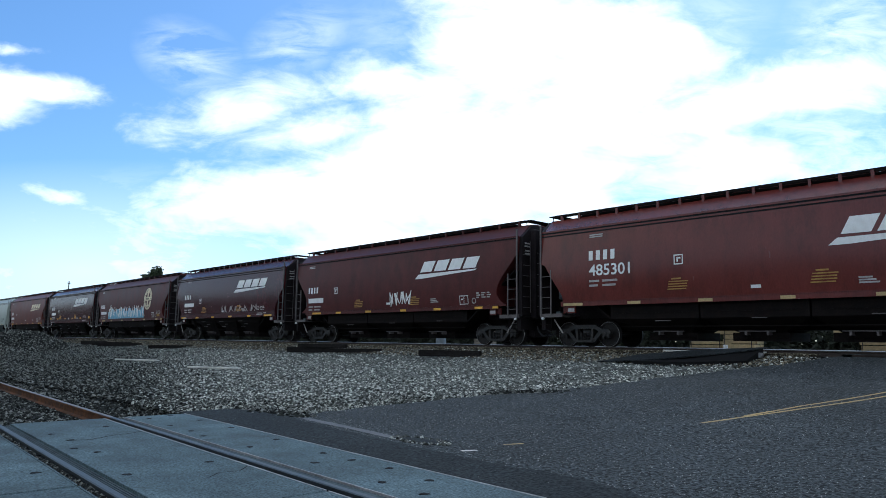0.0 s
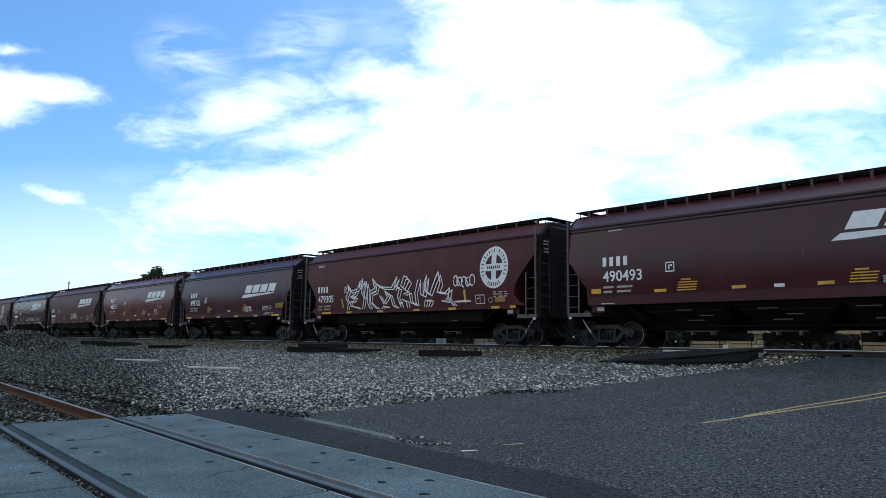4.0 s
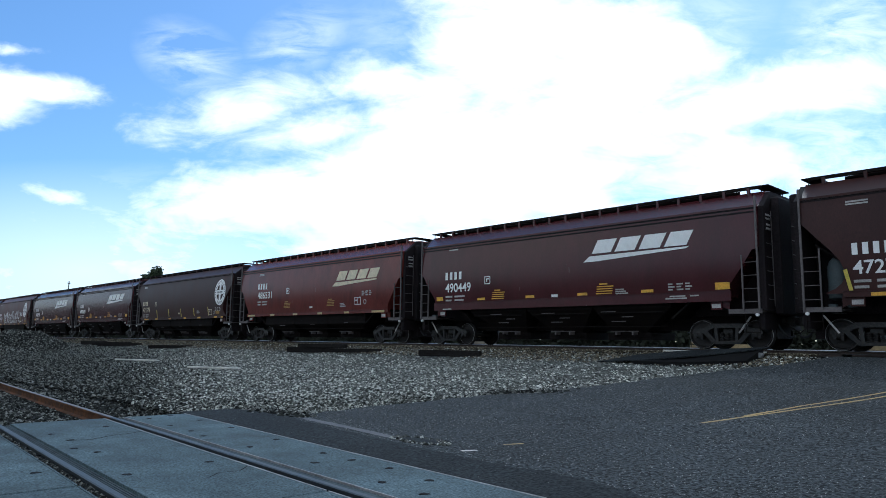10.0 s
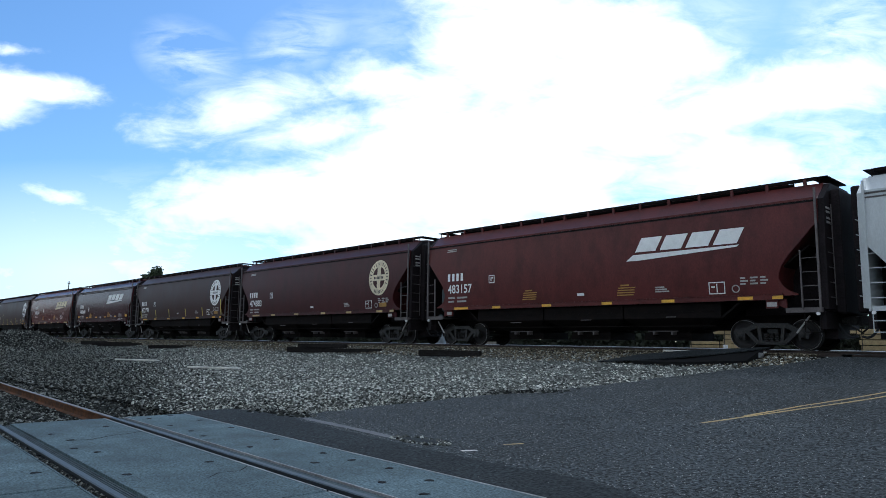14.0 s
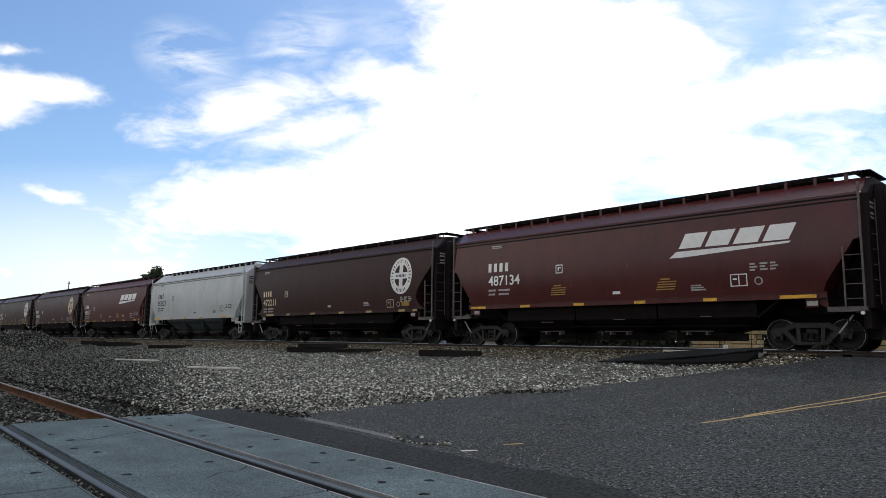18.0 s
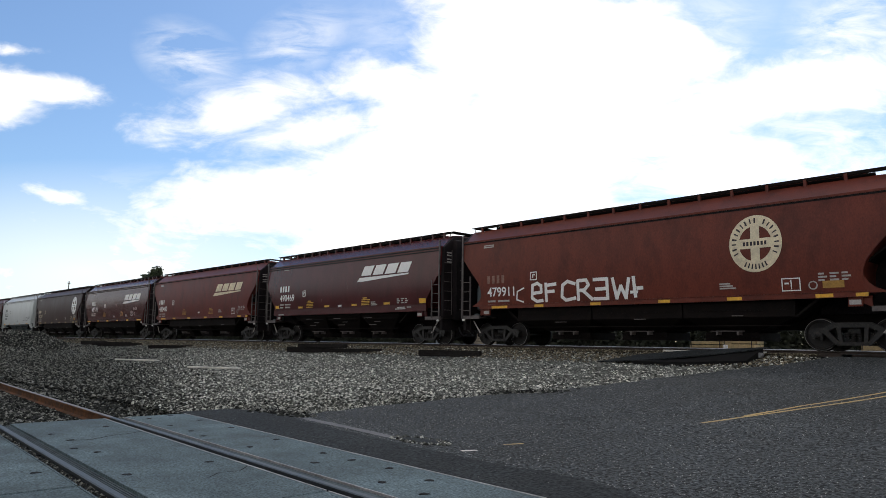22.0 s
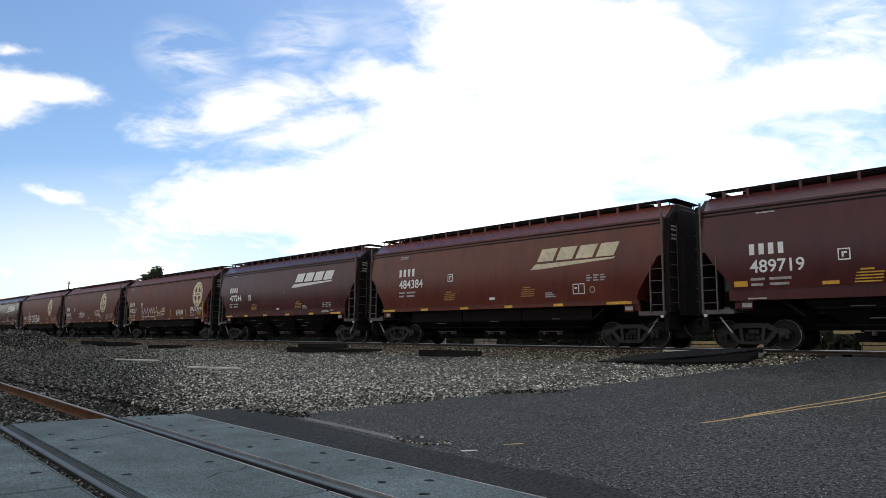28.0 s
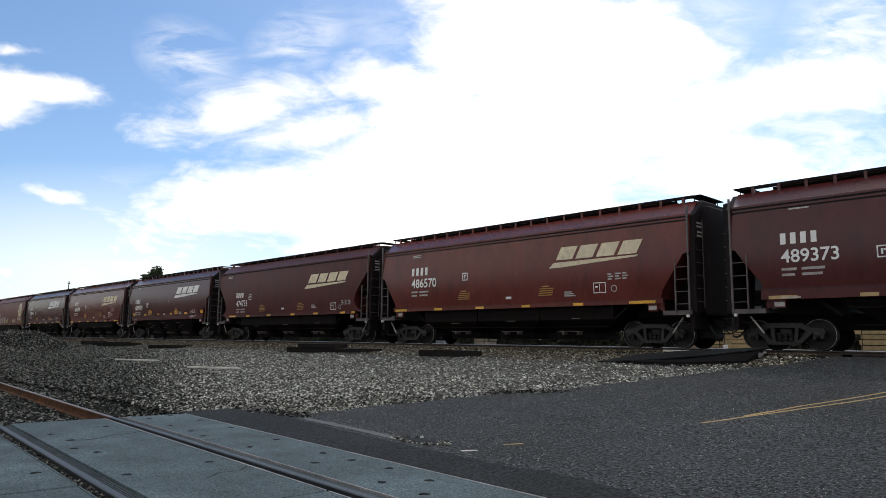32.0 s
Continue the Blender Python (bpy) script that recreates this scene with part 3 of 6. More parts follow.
def track_bed():
    """Dark oily ballast bed of the near track, left of the crossing."""
    vs, fs = [], []
    n = 60
    for i in range(n + 1):
        x = -70 + 58.4 * i / n
        for yl in (-0.6, 0.3, 1.4, 2.5, 3.6, 4.3, 4.9):
            z = -0.165 + 0.05 * max(0, abs(yl - 2.5) - 1.2) + 0.015 * noise.noise((x * 2, yl * 3, 0))
            vs.append((x, yl + (0.3 * noise.noise((x * 0.7, 1, yl)) if yl > 4 else 0), z))
    for i in range(n):
        for j in range(6):
            a = i * 7 + j
            fs.append((a, a + 7, a + 8, a + 1))
    tagged(part("track_bed", Shape().add(vs, fs), HEAPM, at=NEAR_M), "dark oily ballast bed of the near track", "ballast bed", kind="structure")


track_bed()


def panel(x0, x1, y0, y1, name="crossing_panel"):
    """A precast crossing panel with recessed lag-bolt pockets, steel-edged."""
    s = Shape().box(x0, x1, y0, y1, -0.17, 0.004, bev=0.012)
    ob = tagged(part(name, s, CONC, at=NEAR_M), "pale weathered concrete level-crossing panel", "concrete panel", "crossing panels", "structure")
    for ya, yb, zt in ((y0 - 0.003, y0 + 0.010, 0.006), (y1 - 0.014, y1 + 0.003, 0.009)):
        e = Shape().box(x0 + 0.01, x1 - 0.01, ya, yb, -0.05, zt)
        part("steel_edge", e, EDGE if y0 > 1 and (zt > 0.007 or y0 > 3) else CONC, ob, "worn steel edging")
    rows = (y0 + 0.22, y1 - 0.22) if y1 - y0 > 0.9 else ((y0 + y1) / 2,)
    k = 0
    x = x0 + 0.3
    pm = POCKET
    while x < x1 - 0.15:
        for y in rows:
            h = new("bolt_pocket", pm)
            h.parent = ob
            if noise.noise((x * 3.3, y * 5.1, 0.5)) < -0.05:
                bpy.data.objects.remove(h)
                continue
            h.matrix_basis = pose(x + 0.14 * math.sin(k * 3.1 + x), y + 0.07 * math.cos(k * 1.9 + x), 0.0062, 0, 0, 40 * k)
            k += 1
        x += 0.62
    return ob


def pocket_mesh():
    s = Shape()
    ring = [(0.048 * math.cos(a) * (1 + 0.25 * math.sin(3 * a)), 0.040 * math.sin(a)) for a in (2 * math.pi * i / 12 for i in range(12))]
    s.loft([[(x, y, -0.004) for x, y in ring], [(x * 0.9, y * 0.9, 0.0012) for x, y in ring]])
    return s.mesh("bolt_pocket", RUBBER)


POCKET = pocket_mesh()
for xa, xb in ((-11.45, -6.475), (-6.435, -1.2), (-1.18, 4.0)):
    panel(xa, xb, 0.15, 1.61)
for xa, xb in ((-11.45, -5.05), (-5.03, 0.5), (0.52, 5.0)):
    panel(xa, xb, 1.92, 3.14)
for xa, xb in ((-11.45, -3.0), (-2.98, 1.2), (1.22, 6.0)):
    panel(xa, xb, 3.43, 4.36)
def flangeway(y0, y1, top, m, label, ribs=0):
    """Filler beside the rail, with raised ribs along its top."""
    q = Shape().box(-11.4, 6, y0, y1, -0.16, top)
    for i in range(ribs):
        c = y0 + (y1 - y0) * (i + 0.6) / (ribs + 0.3)
        q.prism([(c - 0.012, top - 0.002), (c + 0.012, top - 0.002), (c + 0.006, top + 0.016), (c - 0.006, top + 0.016)], -11.4, 6, axis="x")
    tagged(part("flangeway_strip", q, m, at=NEAR_M), label, "filler strip", "flangeway strips", "structure")


flangeway(1.613, 1.738, -0.040, RUBBER, "dark dirt-filled groove beside the rail")
flangeway(1.818, 1.908, -0.026, FILLER, "grey ribbed rubber strip beside the rail", 3)
flangeway(3.144, 3.258, -0.075, RUBBER, "black rubber filler deep beside the rail")
flangeway(3.345, 3.412, -0.010, FILLER, "grey rubber strip beside the rail")


def place_groove(rng, n):
    x, yl = -11.4 + 9.0 * rng.random(n), 1.618 + 0.115 * rng.random(n)
    c, s_ = math.cos(radians(NEAR_ANG)), math.sin(radians(NEAR_ANG))
    return np.stack([x * c + yl * s_, -x * s_ + yl * c, np.full(n, -0.038)], -1)


stones("groove_grit", "grit lying in the groove beside the rail", 2600, place_groove, (0.006, 0.022), 31, STONE_D, True)


def crack(pts, w=0.022):
    s = Shape()
    for (a, b), (c, d) in zip(pts, pts[1:]):
        n = Vector((-(d - b), c - a)).normalized() * w / 2
        s.add([(a + n.x, b + n.y, 0.0065), (a - n.x, b - n.y, 0.0065), (c - n.x, d - n.y, 0.0065), (c + n.x, d + n.y, 0.0065)], [(0, 1, 2, 3)])
    return s


tagged(part("panel_crack", crack([(-9.25, 2.15), (-9.2, 2.4), (-9.42, 2.7), (-9.5, 2.95), (-9.62, 3.13)]), RUBBER, at=NEAR_M), "dark hairline crack across a concrete panel", "crack", kind="structure")
tagged(part("panel_crack", crack([(-6.15, 2.6), (-6.3, 2.75), (-6.28, 2.95), (-6.45, 3.1)], 0.014), RUBBER, at=NEAR_M), "dark hairline crack across a concrete panel", "crack", kind="structure")


# ---------------------------------------------------------------- main line
def main_line():
    for dy in (-0.7525, 0.7525):
        tagged(part("rail", rail_shape(-640, 440), [RAILM, RAILT], at=pose(0, TRACK_Y + dy, RAIL_Z)), "main line rail with a polished head", "rail", "main line rails", "structure")
    tie = Shape().box(-0.115, 0.115, -1.3, 1.3, -0.18, 0, bev=0.012).mesh("tie", TIEM)
    for i in range(150):
        x = -6.6 - 0.54 * i
        ob = new("main_tie", tie)
        ob.matrix_basis = pose(x, TRACK_Y + 0.04 * math.sin(i * 1.9), RAIL_Z - 0.172, 0, 0, 1.3 * math.sin(i * 2.7))
        tagged(ob, "dark timber sleeper under the main line rails", "railway sleeper", "main line sleepers", "structure")
    # second track beyond, seen under the cars
    for dy in (4.2, 5.64):
        tagged(part("rail", rail_shape(-300, 300), [RAILM, RAILT], at=pose(0, TRACK_Y + dy, RAIL_Z - 0.02)), "rail of the track beyond the train", "rail", "far track rails", "structure")


main_line()


def loose_tie(x0, y0, x1, y1, z=None, h=0.18, tilt=0.0):
    d = math.degrees(math.atan2(y1 - y0, x1 - x0))
    ln = math.hypot(x1 - x0, y1 - y0)
    s = Shape().box(-ln / 2, ln / 2, -0.115, 0.115, 0, h, bev=0.015)
    zc = (rise((y0 + y1) / 2) - 0.03) if z is None else z
    ob = part("railway_tie", s, TIEM, at=pose((x0 + x1) / 2, (y0 + y1) / 2, zc, 0, tilt, d))
    return tagged(ob, "discarded black creosoted timber tie lying on gravel", "railway tie", "discarded ties")


loose_tie(-20.35, 18.15, -17.85, 18.95, h=0.24)
loose_tie(-29.2, 17.6, -27.0, 18.9, h=0.26)
loose_tie(-28.7, 17.9, -26.4, 19.0, z=0.83, h=0.18)
loose_tie(-26.2, 18.0, -24.3, 19.4)
loose_tie(-60.5, 17.6, -57.4, 18.4, h=0.3)
loose_tie(-56.5, 17.2, -53.4, 18.9, h=0.26)
loose_tie(-52.9, 16.4, -51.5, 19.0, h=0.24)
loose_tie(-43.4, 16.4, -43.1, 19.0, h=0.2)


def plank(x0, y0, x1, y1):
    d, ln = math.degrees(math.atan2(y1 - y0, x1 - x0)), math.hypot(x1 - x0, y1 - y0)
    s = Shape().box(-ln / 2, ln / 2, -0.09, 0.09, 0, 0.06, bev=0.01)
    xm, ym = (x0 + x1) / 2, (y0 + y1) / 2
    tagged(part("plank", s, PALE_T, at=pose(xm, ym, rise(ym) - 0.01, 0, 0, d)), "pale bleached plank lying flat on the gravel", "plank", "planks on the gravel")


plank(-35.0, 11.75, -32.7, 12.85)
plank(-25.7, 11.25, -23.8, 12.35)


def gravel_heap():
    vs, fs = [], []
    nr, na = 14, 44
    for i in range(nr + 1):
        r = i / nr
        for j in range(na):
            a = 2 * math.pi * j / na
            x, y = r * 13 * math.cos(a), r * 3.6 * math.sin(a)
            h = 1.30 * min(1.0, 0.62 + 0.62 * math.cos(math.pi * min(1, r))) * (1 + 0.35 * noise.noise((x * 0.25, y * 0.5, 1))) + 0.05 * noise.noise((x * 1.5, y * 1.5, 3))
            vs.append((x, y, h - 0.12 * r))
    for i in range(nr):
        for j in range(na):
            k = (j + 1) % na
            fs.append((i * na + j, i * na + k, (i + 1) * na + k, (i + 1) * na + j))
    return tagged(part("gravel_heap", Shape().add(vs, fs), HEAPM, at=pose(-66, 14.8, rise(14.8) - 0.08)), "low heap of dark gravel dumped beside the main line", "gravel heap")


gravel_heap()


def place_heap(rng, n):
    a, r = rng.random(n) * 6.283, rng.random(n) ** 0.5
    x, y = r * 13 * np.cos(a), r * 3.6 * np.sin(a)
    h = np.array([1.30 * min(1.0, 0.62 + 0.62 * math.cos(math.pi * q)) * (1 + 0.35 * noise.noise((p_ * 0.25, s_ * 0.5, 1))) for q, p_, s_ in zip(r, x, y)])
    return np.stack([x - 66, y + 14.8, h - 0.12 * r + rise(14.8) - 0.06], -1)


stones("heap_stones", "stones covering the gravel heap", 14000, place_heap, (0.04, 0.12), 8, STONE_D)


def steel_plate():
    """A ramp of old rubber crossing sheet lying by the main line."""
    def up(x):
        return 0.02 + 0.22 * max(0.0, (x + 12.4) / 4.4) ** 1.3
    ring0 = [(-12.3, 18.35), (-10.9, 18.6), (-9.4, 19.3), (-8.3, 20.1), (-8.1, 20.85), (-10.9, 20.85), (-11.8, 19.9)]
    s = Shape().loft([[(x, y, rise(y) + up(x) - 0.03) for x, y in ring0], [(x, y, rise(y) + up(x)) for x, y in ring0]])
    tagged(part("ramp_sheet", s, ASPH_D), "dark grey asphalt-covered sheet sloping beside the main line", "sheet")
    # black block in place of the shadow beneath the sheet's raised end
    ring1 = [(-11.2, 18.45), (-9.6, 18.55), (-8.1, 19.2), (-8.2, 20.6), (-10.8, 20.6)]
    s = Shape().loft([[(x, y, rise(y) - 0.08) for x, y in ring1], [(x, y, rise(y) + (up(x) - 0.034 if y > 20 else 0.05)) for x, y in ring1]])
    tagged(part("rubber_packing", s, RUBBER), "black block standing in for the shadow under the sloping sheet", "packing")
    curl = Shape().prism([(-0.16, 0.0), (0.12, -0.08), (0.18, 0.0), (0.15, 0.06), (0.0, 0.08), (-0.2, 0.05)], -0.08, 0.08)
    tagged(part("plate_end", curl, EDGE, at=pose(-8.25, 20.25, 0.93)), "pale bent plate end beside the rubber sheet", "plate")
    s2 = Shape().box(-1.65, 1.65, -0.06, 0.06, 0, 0.07, bev=0.01)
    tagged(part("guard_timber", s2, PALE_T, at=pose(-10.0, 21.2, 0.95)), "pale bar lying along the main line rail", "timber")


steel_plate()


def lumber_stack(x, y, w, h, label, m, seed, base=0.93):
    """Banded packs of boards on bearers."""
    rnd = random.Random(seed)
    t = thing("lumber_stack", label, "lumber stack", "lumber stacks behind the tracks", m=pose(x, y, base))
    board = {}
    rows = max(2, int(h / 0.22))
    for r in range(rows):
        z = 0.1 + r * (h - 0.1) / rows
        cut = (0.25 * w if r < 0.55 * rows else min(0.06 * w, 0.2) * (r % 2)) + rnd.uniform(0, 0.01) * w
        for c in range(3):
            k = round(w - 2 * cut, 2)
            if k not in board:
                board[k] = Shape().box(-k / 2, k / 2, -0.18, 0.18, 0, (h - 0.1) / rows - 0.035, bev=0.012).mesh("board", m)
            b = new("board", board[k])
            b.parent = t
            b.matrix_basis = pose(rnd.uniform(-0.05, 0.05), -0.4 + 0.4 * c, z, 0, 0, rnd.uniform(-0.6, 0.6))
    for bx in (-0.22 * w, 0.22 * w):
        part("bearer", Shape().box(bx - 0.06, bx + 0.06, -0.6, 0.6, 0, 0.1), m, t)
        part("band", Shape().box(bx - 0.015, bx + 0.015, -0.61, -0.595, 0.1, h), BLACKL, t)


lumber_stack(-14.25, 33.5, 2.9, 1.0, "stack of yellow sawn lumber on bearers", LUMBER, 1)
lumber_stack(-16.4, 34.6, 3.4, 0.45, "low pile of yellow sawn boards on bearers", LUMBER, 5)
lumber_stack(-8.0, 33.5, 4.6, 1.02, "stack of yellow sawn lumber on bearers", LUMBER, 2)
lumber_stack(-31.6, 34.0, 2.1, 1.1, "small stack of weathered lumber on bearers", LUMB_G, 3)


def marker_block(x, y, w, h, label):
    s = Shape().box(-w / 2, w / 2, -w / 2, w / 2, 0, h, bev=0.02)
    tagged(part("marker_post", s, WHITE, at=pose(x, y, 0.83)), label, "marker post")


marker_block(-14.4, 31.9, 0.16, 0.36, "short white marker post beyond the tracks")


def tarp_bundle(x, y):
    """A heap under pale blue sheeting."""
    rnd = random.Random(9)
    rings = []
    for z, r in ((0, 0.6), (0.35, 0.62), (0.7, 0.5), (0.95, 0.25)):
        rings.append([(0.75 * r * math.cos(a) * rnd.uniform(0.85, 1.1), 0.5 * r * math.sin(a), z + rnd.uniform(-0.04, 0.04)) for a in (2 * math.pi * i / 14 for i in range(14))])
    tagged(part("tarpaulin_bundle", Shape().loft(rings), TARP, at=pose(x, y, 0.84), smooth=40), "small heap under pale blue sheeting behind the tracks", "bundle")


tarp_bundle(-36.4, 34.5)


# ---------------------------------------------------------------- distance
def tree(x, y, h, r, seed, label):
    rnd = random.Random(seed)
    t = thing("tree", label, "tree", m=pose(x, y, 0.8))
    s = Shape()
    s.tube((0, 0, 0), (0.1, 0, h * 0.55), 0.22, 8, r2=0.12)
    tips = []
    for i in range(9):
        a = i * 2.4
        z0 = h * (0.4 + 0.05 * i)
        tip = (math.cos(a) * r * 0.8, math.sin(a) * r * 0.8, z0 + h * 0.16)
        s.tube((0.08, 0, min(z0, h * 0.55)), tip, 0.07, 6, r2=0.025)
        tips.append(tip)
    part("trunk", s, BARK, t)
    lv, lf = [], []
    for i in range(2600):
        tip = rnd.choice(tips)
        pull = rnd.uniform(0.15, 0.95)
        c = Vector((tip[0] * pull, tip[1] * pull, tip[2] * rnd.uniform(0.85, 1.0))) + Vector((rnd.gauss(0, r * 0.25), rnd.gauss(0, r * 0.25), rnd.gauss(0, h * 0.07)))
        c.z = min(max(c.z, h * 0.35), h * rnd.uniform(0.93, 1.0))
        u = Vector((rnd.gauss(0, 1), rnd.gauss(0, 1), rnd.gauss(0, 1))).normalized()
        w = u.orthogonal().normalized()
        k = rnd.uniform(0.15, 0.36)
        o = len(lv)
        lv += [c - u * k, c + w * k * 0.5, c + u * k, c - w * k * 0.5]
        lf.append((o, o + 1, o + 2, o + 3))
    part("crown", Shape().add(lv, lf), LEAF, t)


def far(xp, dist):
    """A place at that distance, at a bearing given across the open view."""
    a = radians(YAW) - math.atan((xp - 784) / 784 * math.tan(radians(FOV / 2)))
    return -math.sin(a) * dist, math.cos(a) * dist


fx, fy = far(275, 130)
tree(fx, fy, 12.6, 1.15, 5, "dark bushy tree beyond the railway")
fx, fy = far(257, 135)
tree(fx, fy, 11.6, 0.5, 6, "thin dark treetop beyond the railway")


def utility_pole(x, y, h):
    t = thing("utility_pole", "distant timber utility pole with a crossarm", "utility pole", m=pose(x, y, 0.8))
    part("pole", Shape().tube((0, 0, 0), (0, 0, h), 0.16, 8, r2=0.11), POLEM, t)
    part("crossarm", Shape().box(-0.9, 0.9, -0.06, 0.06, h - 0.7, h - 0.55), POLEM, t)
    for dx in (-0.8, 0.0, 0.8):
        part("insulator", Shape().tube((dx, 0, h - 0.55), (dx, 0, h - 0.35), 0.05, 6), POLEM, t)


fx, fy = far(122, 190)
utility_pole(fx, fy, 13.6)


def hedgerow():
    """A long dark scrub belt behind the lumber yard, added to block brightness under the cars."""
    rng = np.random.default_rng(12)
    n = 110000
    x = np.where(rng.random(n) < 0.8, -190 + 260 * rng.random(n), -800 + 610 * rng.random(n))
    y = 62 + 5 * rng.random(n)
    top = np.array([2.6 + 1.0 * noise.noise((q * 0.13, 2.0, 0)) + 0.5 * noise.noise((q * 0.6, 5.0, 0)) for q in x])
    z = 0.75 + top * rng.random(n) ** 1.1
    c = np.stack([x, y, z], -1)
    u = rng.normal(size=(n, 3))
    u /= np.linalg.norm(u, axis=1)[:, None]
    w = np.cross(u, rng.normal(size=(n, 3)))
    w /= np.linalg.norm(w, axis=1)[:, None]
    k = ((0.14 + 0.24 * rng.random(n)) * np.where(x < -190, 3.5, 1.0))[:, None]
    v = np.stack([c - u * k, c + w * k * 0.6, c + u * k, c - w * k * 0.6], 1).reshape(-1, 3)
    f = np.arange(4 * n).reshape(-1, 4)
    me = bpy.data.meshes.new("hedgerow")
    me.from_pydata(v.tolist(), [], f.tolist())
    me.materials.append(HEDGE)
    tagged(new("hedgerow", me), "dark belt of scrub added as a backdrop beyond the lumber yard", "hedge", kind="stuff")


hedgerow()


def far_wood():
    """Unseen trees added behind the onlooker, to darken reflections in the car sides."""
    rng = np.random.default_rng(14)
    n = 42000
    x = np.where(rng.random(n) < 0.4, -220 + 300 * rng.random(n), -760 + 540 * rng.random(n))
    top = np.array([8.5 + 8.0 * min(1.0, max(0.0, (-q - 90) / 160)) + 2.0 * noise.noise((q * 0.08, 7.0, 0)) + 1.0 * noise.noise((q * 0.35, 8.0, 0)) for q in x])
    c = np.stack([x, -40 + 6 * rng.random(n), top * rng.random(n)], -1)
    u = rng.normal(size=(n, 3))
    u /= np.linalg.norm(u, axis=1)[:, None]
    w = np.cross(u, rng.normal(size=(n, 3)))
    w /= np.linalg.norm(w, axis=1)[:, None]
    k = ((0.6 + 0.9 * rng.random(n)) * np.where(x < -220, 1.7, 1.0))[:, None]
    v = np.stack([c - u * k, c + w * k * 0.6, c + u * k, c - w * k * 0.6], 1).reshape(-1, 3)
    me = bpy.data.meshes.new("far_wood")
    me.from_pydata(v.tolist(), [], np.arange(4 * n).reshape(-1, 4).tolist())
    me.materials.append(HEDGE)
    tagged(new("far_wood", me), "unseen dark belt of trees added behind the camera", "trees", kind="stuff")


far_wood()

# ---------------------------------------------------------------- hopper cars
SILL_Z, EAVE_Z, RIDGE_Z, BOARD_Z = 1.60, 4.33, 4.96, 5.10
HALF = 1.60


def side_y(z):
    """Half width of the bulging side sheet at height z."""
    return 1.505 + 0.10 * max(0.0, 1 - ((z - 2.75) / 1.45) ** 2)


FORMS = {
    # length between corner posts, end cut of the side sheet (from the post, height), doubled eave moulding
    "short": (15.15, [(0, 3.05), (0.18, 3.0), (0.42, 2.62), (0.9, 1.98), (0.98, 1.62)], True),
    "mid": (15.85, [(0, 3.12), (0.22, 3.05), (0.5, 2.6), (0.98, 1.9), (1.06, 1.62)], True),
    "long": (16.40, [(0, 3.66), (0.14, 3.52), (0.45, 3.16), (0.80, 2.78), (1.02, 2.48), (1.12, 2.20), (1.14, 1.60)], False),
    "pale": (15.15, [(0, 2.85), (0.1, 2.78), (0.45, 2.35), (0.95, 1.78), (1.02, 1.62)], True),
}


def body_shape(L, cut):
    h = L / 2
    xs = [(-h + a, b) for a, b in cut]
    # stations must advance along the car
    xs = sorted(xs, key=lambda q: q[0])
    n_mid = 18
    mid = [(-h + cut[-1][0] + (L - 2 * cut[-1][0]) * i / n_mid, SILL_Z) for i in range(1, n_mid)]
    st = xs + mid + [(-x, b) for x, b in reversed(xs)]
    rings = []
    for x, b in st:
        up = []
        for i in range(13):
            z = b + (EAVE_Z - b) * i / 12
            dent = 0.006 * noise.noise((x * 0.55, z * 0.7, L))
            up.append((side_y(z) + dent, z))
        top = [(1.30, EAVE_Z + 0.10), (0.82, RIDGE_Z - 0.06), (0.45, RIDGE_Z)]
        ring = [(x, -y, z) for y, z in up + top] + [(x, y, z) for y, z in reversed(up + top)]
        rings.append(ring)
    return Shape().loft(rings)


def wheelset_mesh():
    s = Shape()
    s.lathe_y([(-0.98, 0.075), (-0.85, 0.09), (-0.6, 0.09), (0, 0.085), (0.6, 0.09), (0.85, 0.09), (0.98, 0.075)], 0, 0, 12)
    for sg in (-1, 1):
        prof = [(0.685, 0.10), (0.70, 0.12), (0.715, 0.36), (0.69, 0.385), (0.685, 0.485), (0.715, 0.48), (0.73, 0.457), (0.815, 0.45), (0.822, 0.44), (0.822, 0.395), (0.79, 0.375), (0.775, 0.16), (0.80, 0.12), (0.80, 0.10)]
        o = len(s.f)
        s.lathe_y([(sg * y, r) for y, r in prof], 0, 0, 32)
        for i in range(o, len(s.f)):
            if len(s.f[i]) == 4:
                ys = [abs(s.v[q][1]) for q in s.f[i]]
                rs = [math.hypot(s.v[q][0], s.v[q][2]) for q in s.f[i]]
                if min(rs) > 0.43 and min(ys) > 0.80:
                    s.m[i] = 1
        for i in range(6):      # raised cast marks on the plate show the turning
            a = i * math.pi / 3
            x, z = 0.27 * math.cos(a), 0.27 * math.sin(a)
            s.box(x - 0.03, x + 0.03, min(sg * 0.77, sg * 0.788), max(sg * 0.77, sg * 0.788), z - 0.03, z + 0.03)
    return s.mesh("wheelset", [WHEELM, TREAD], 35)


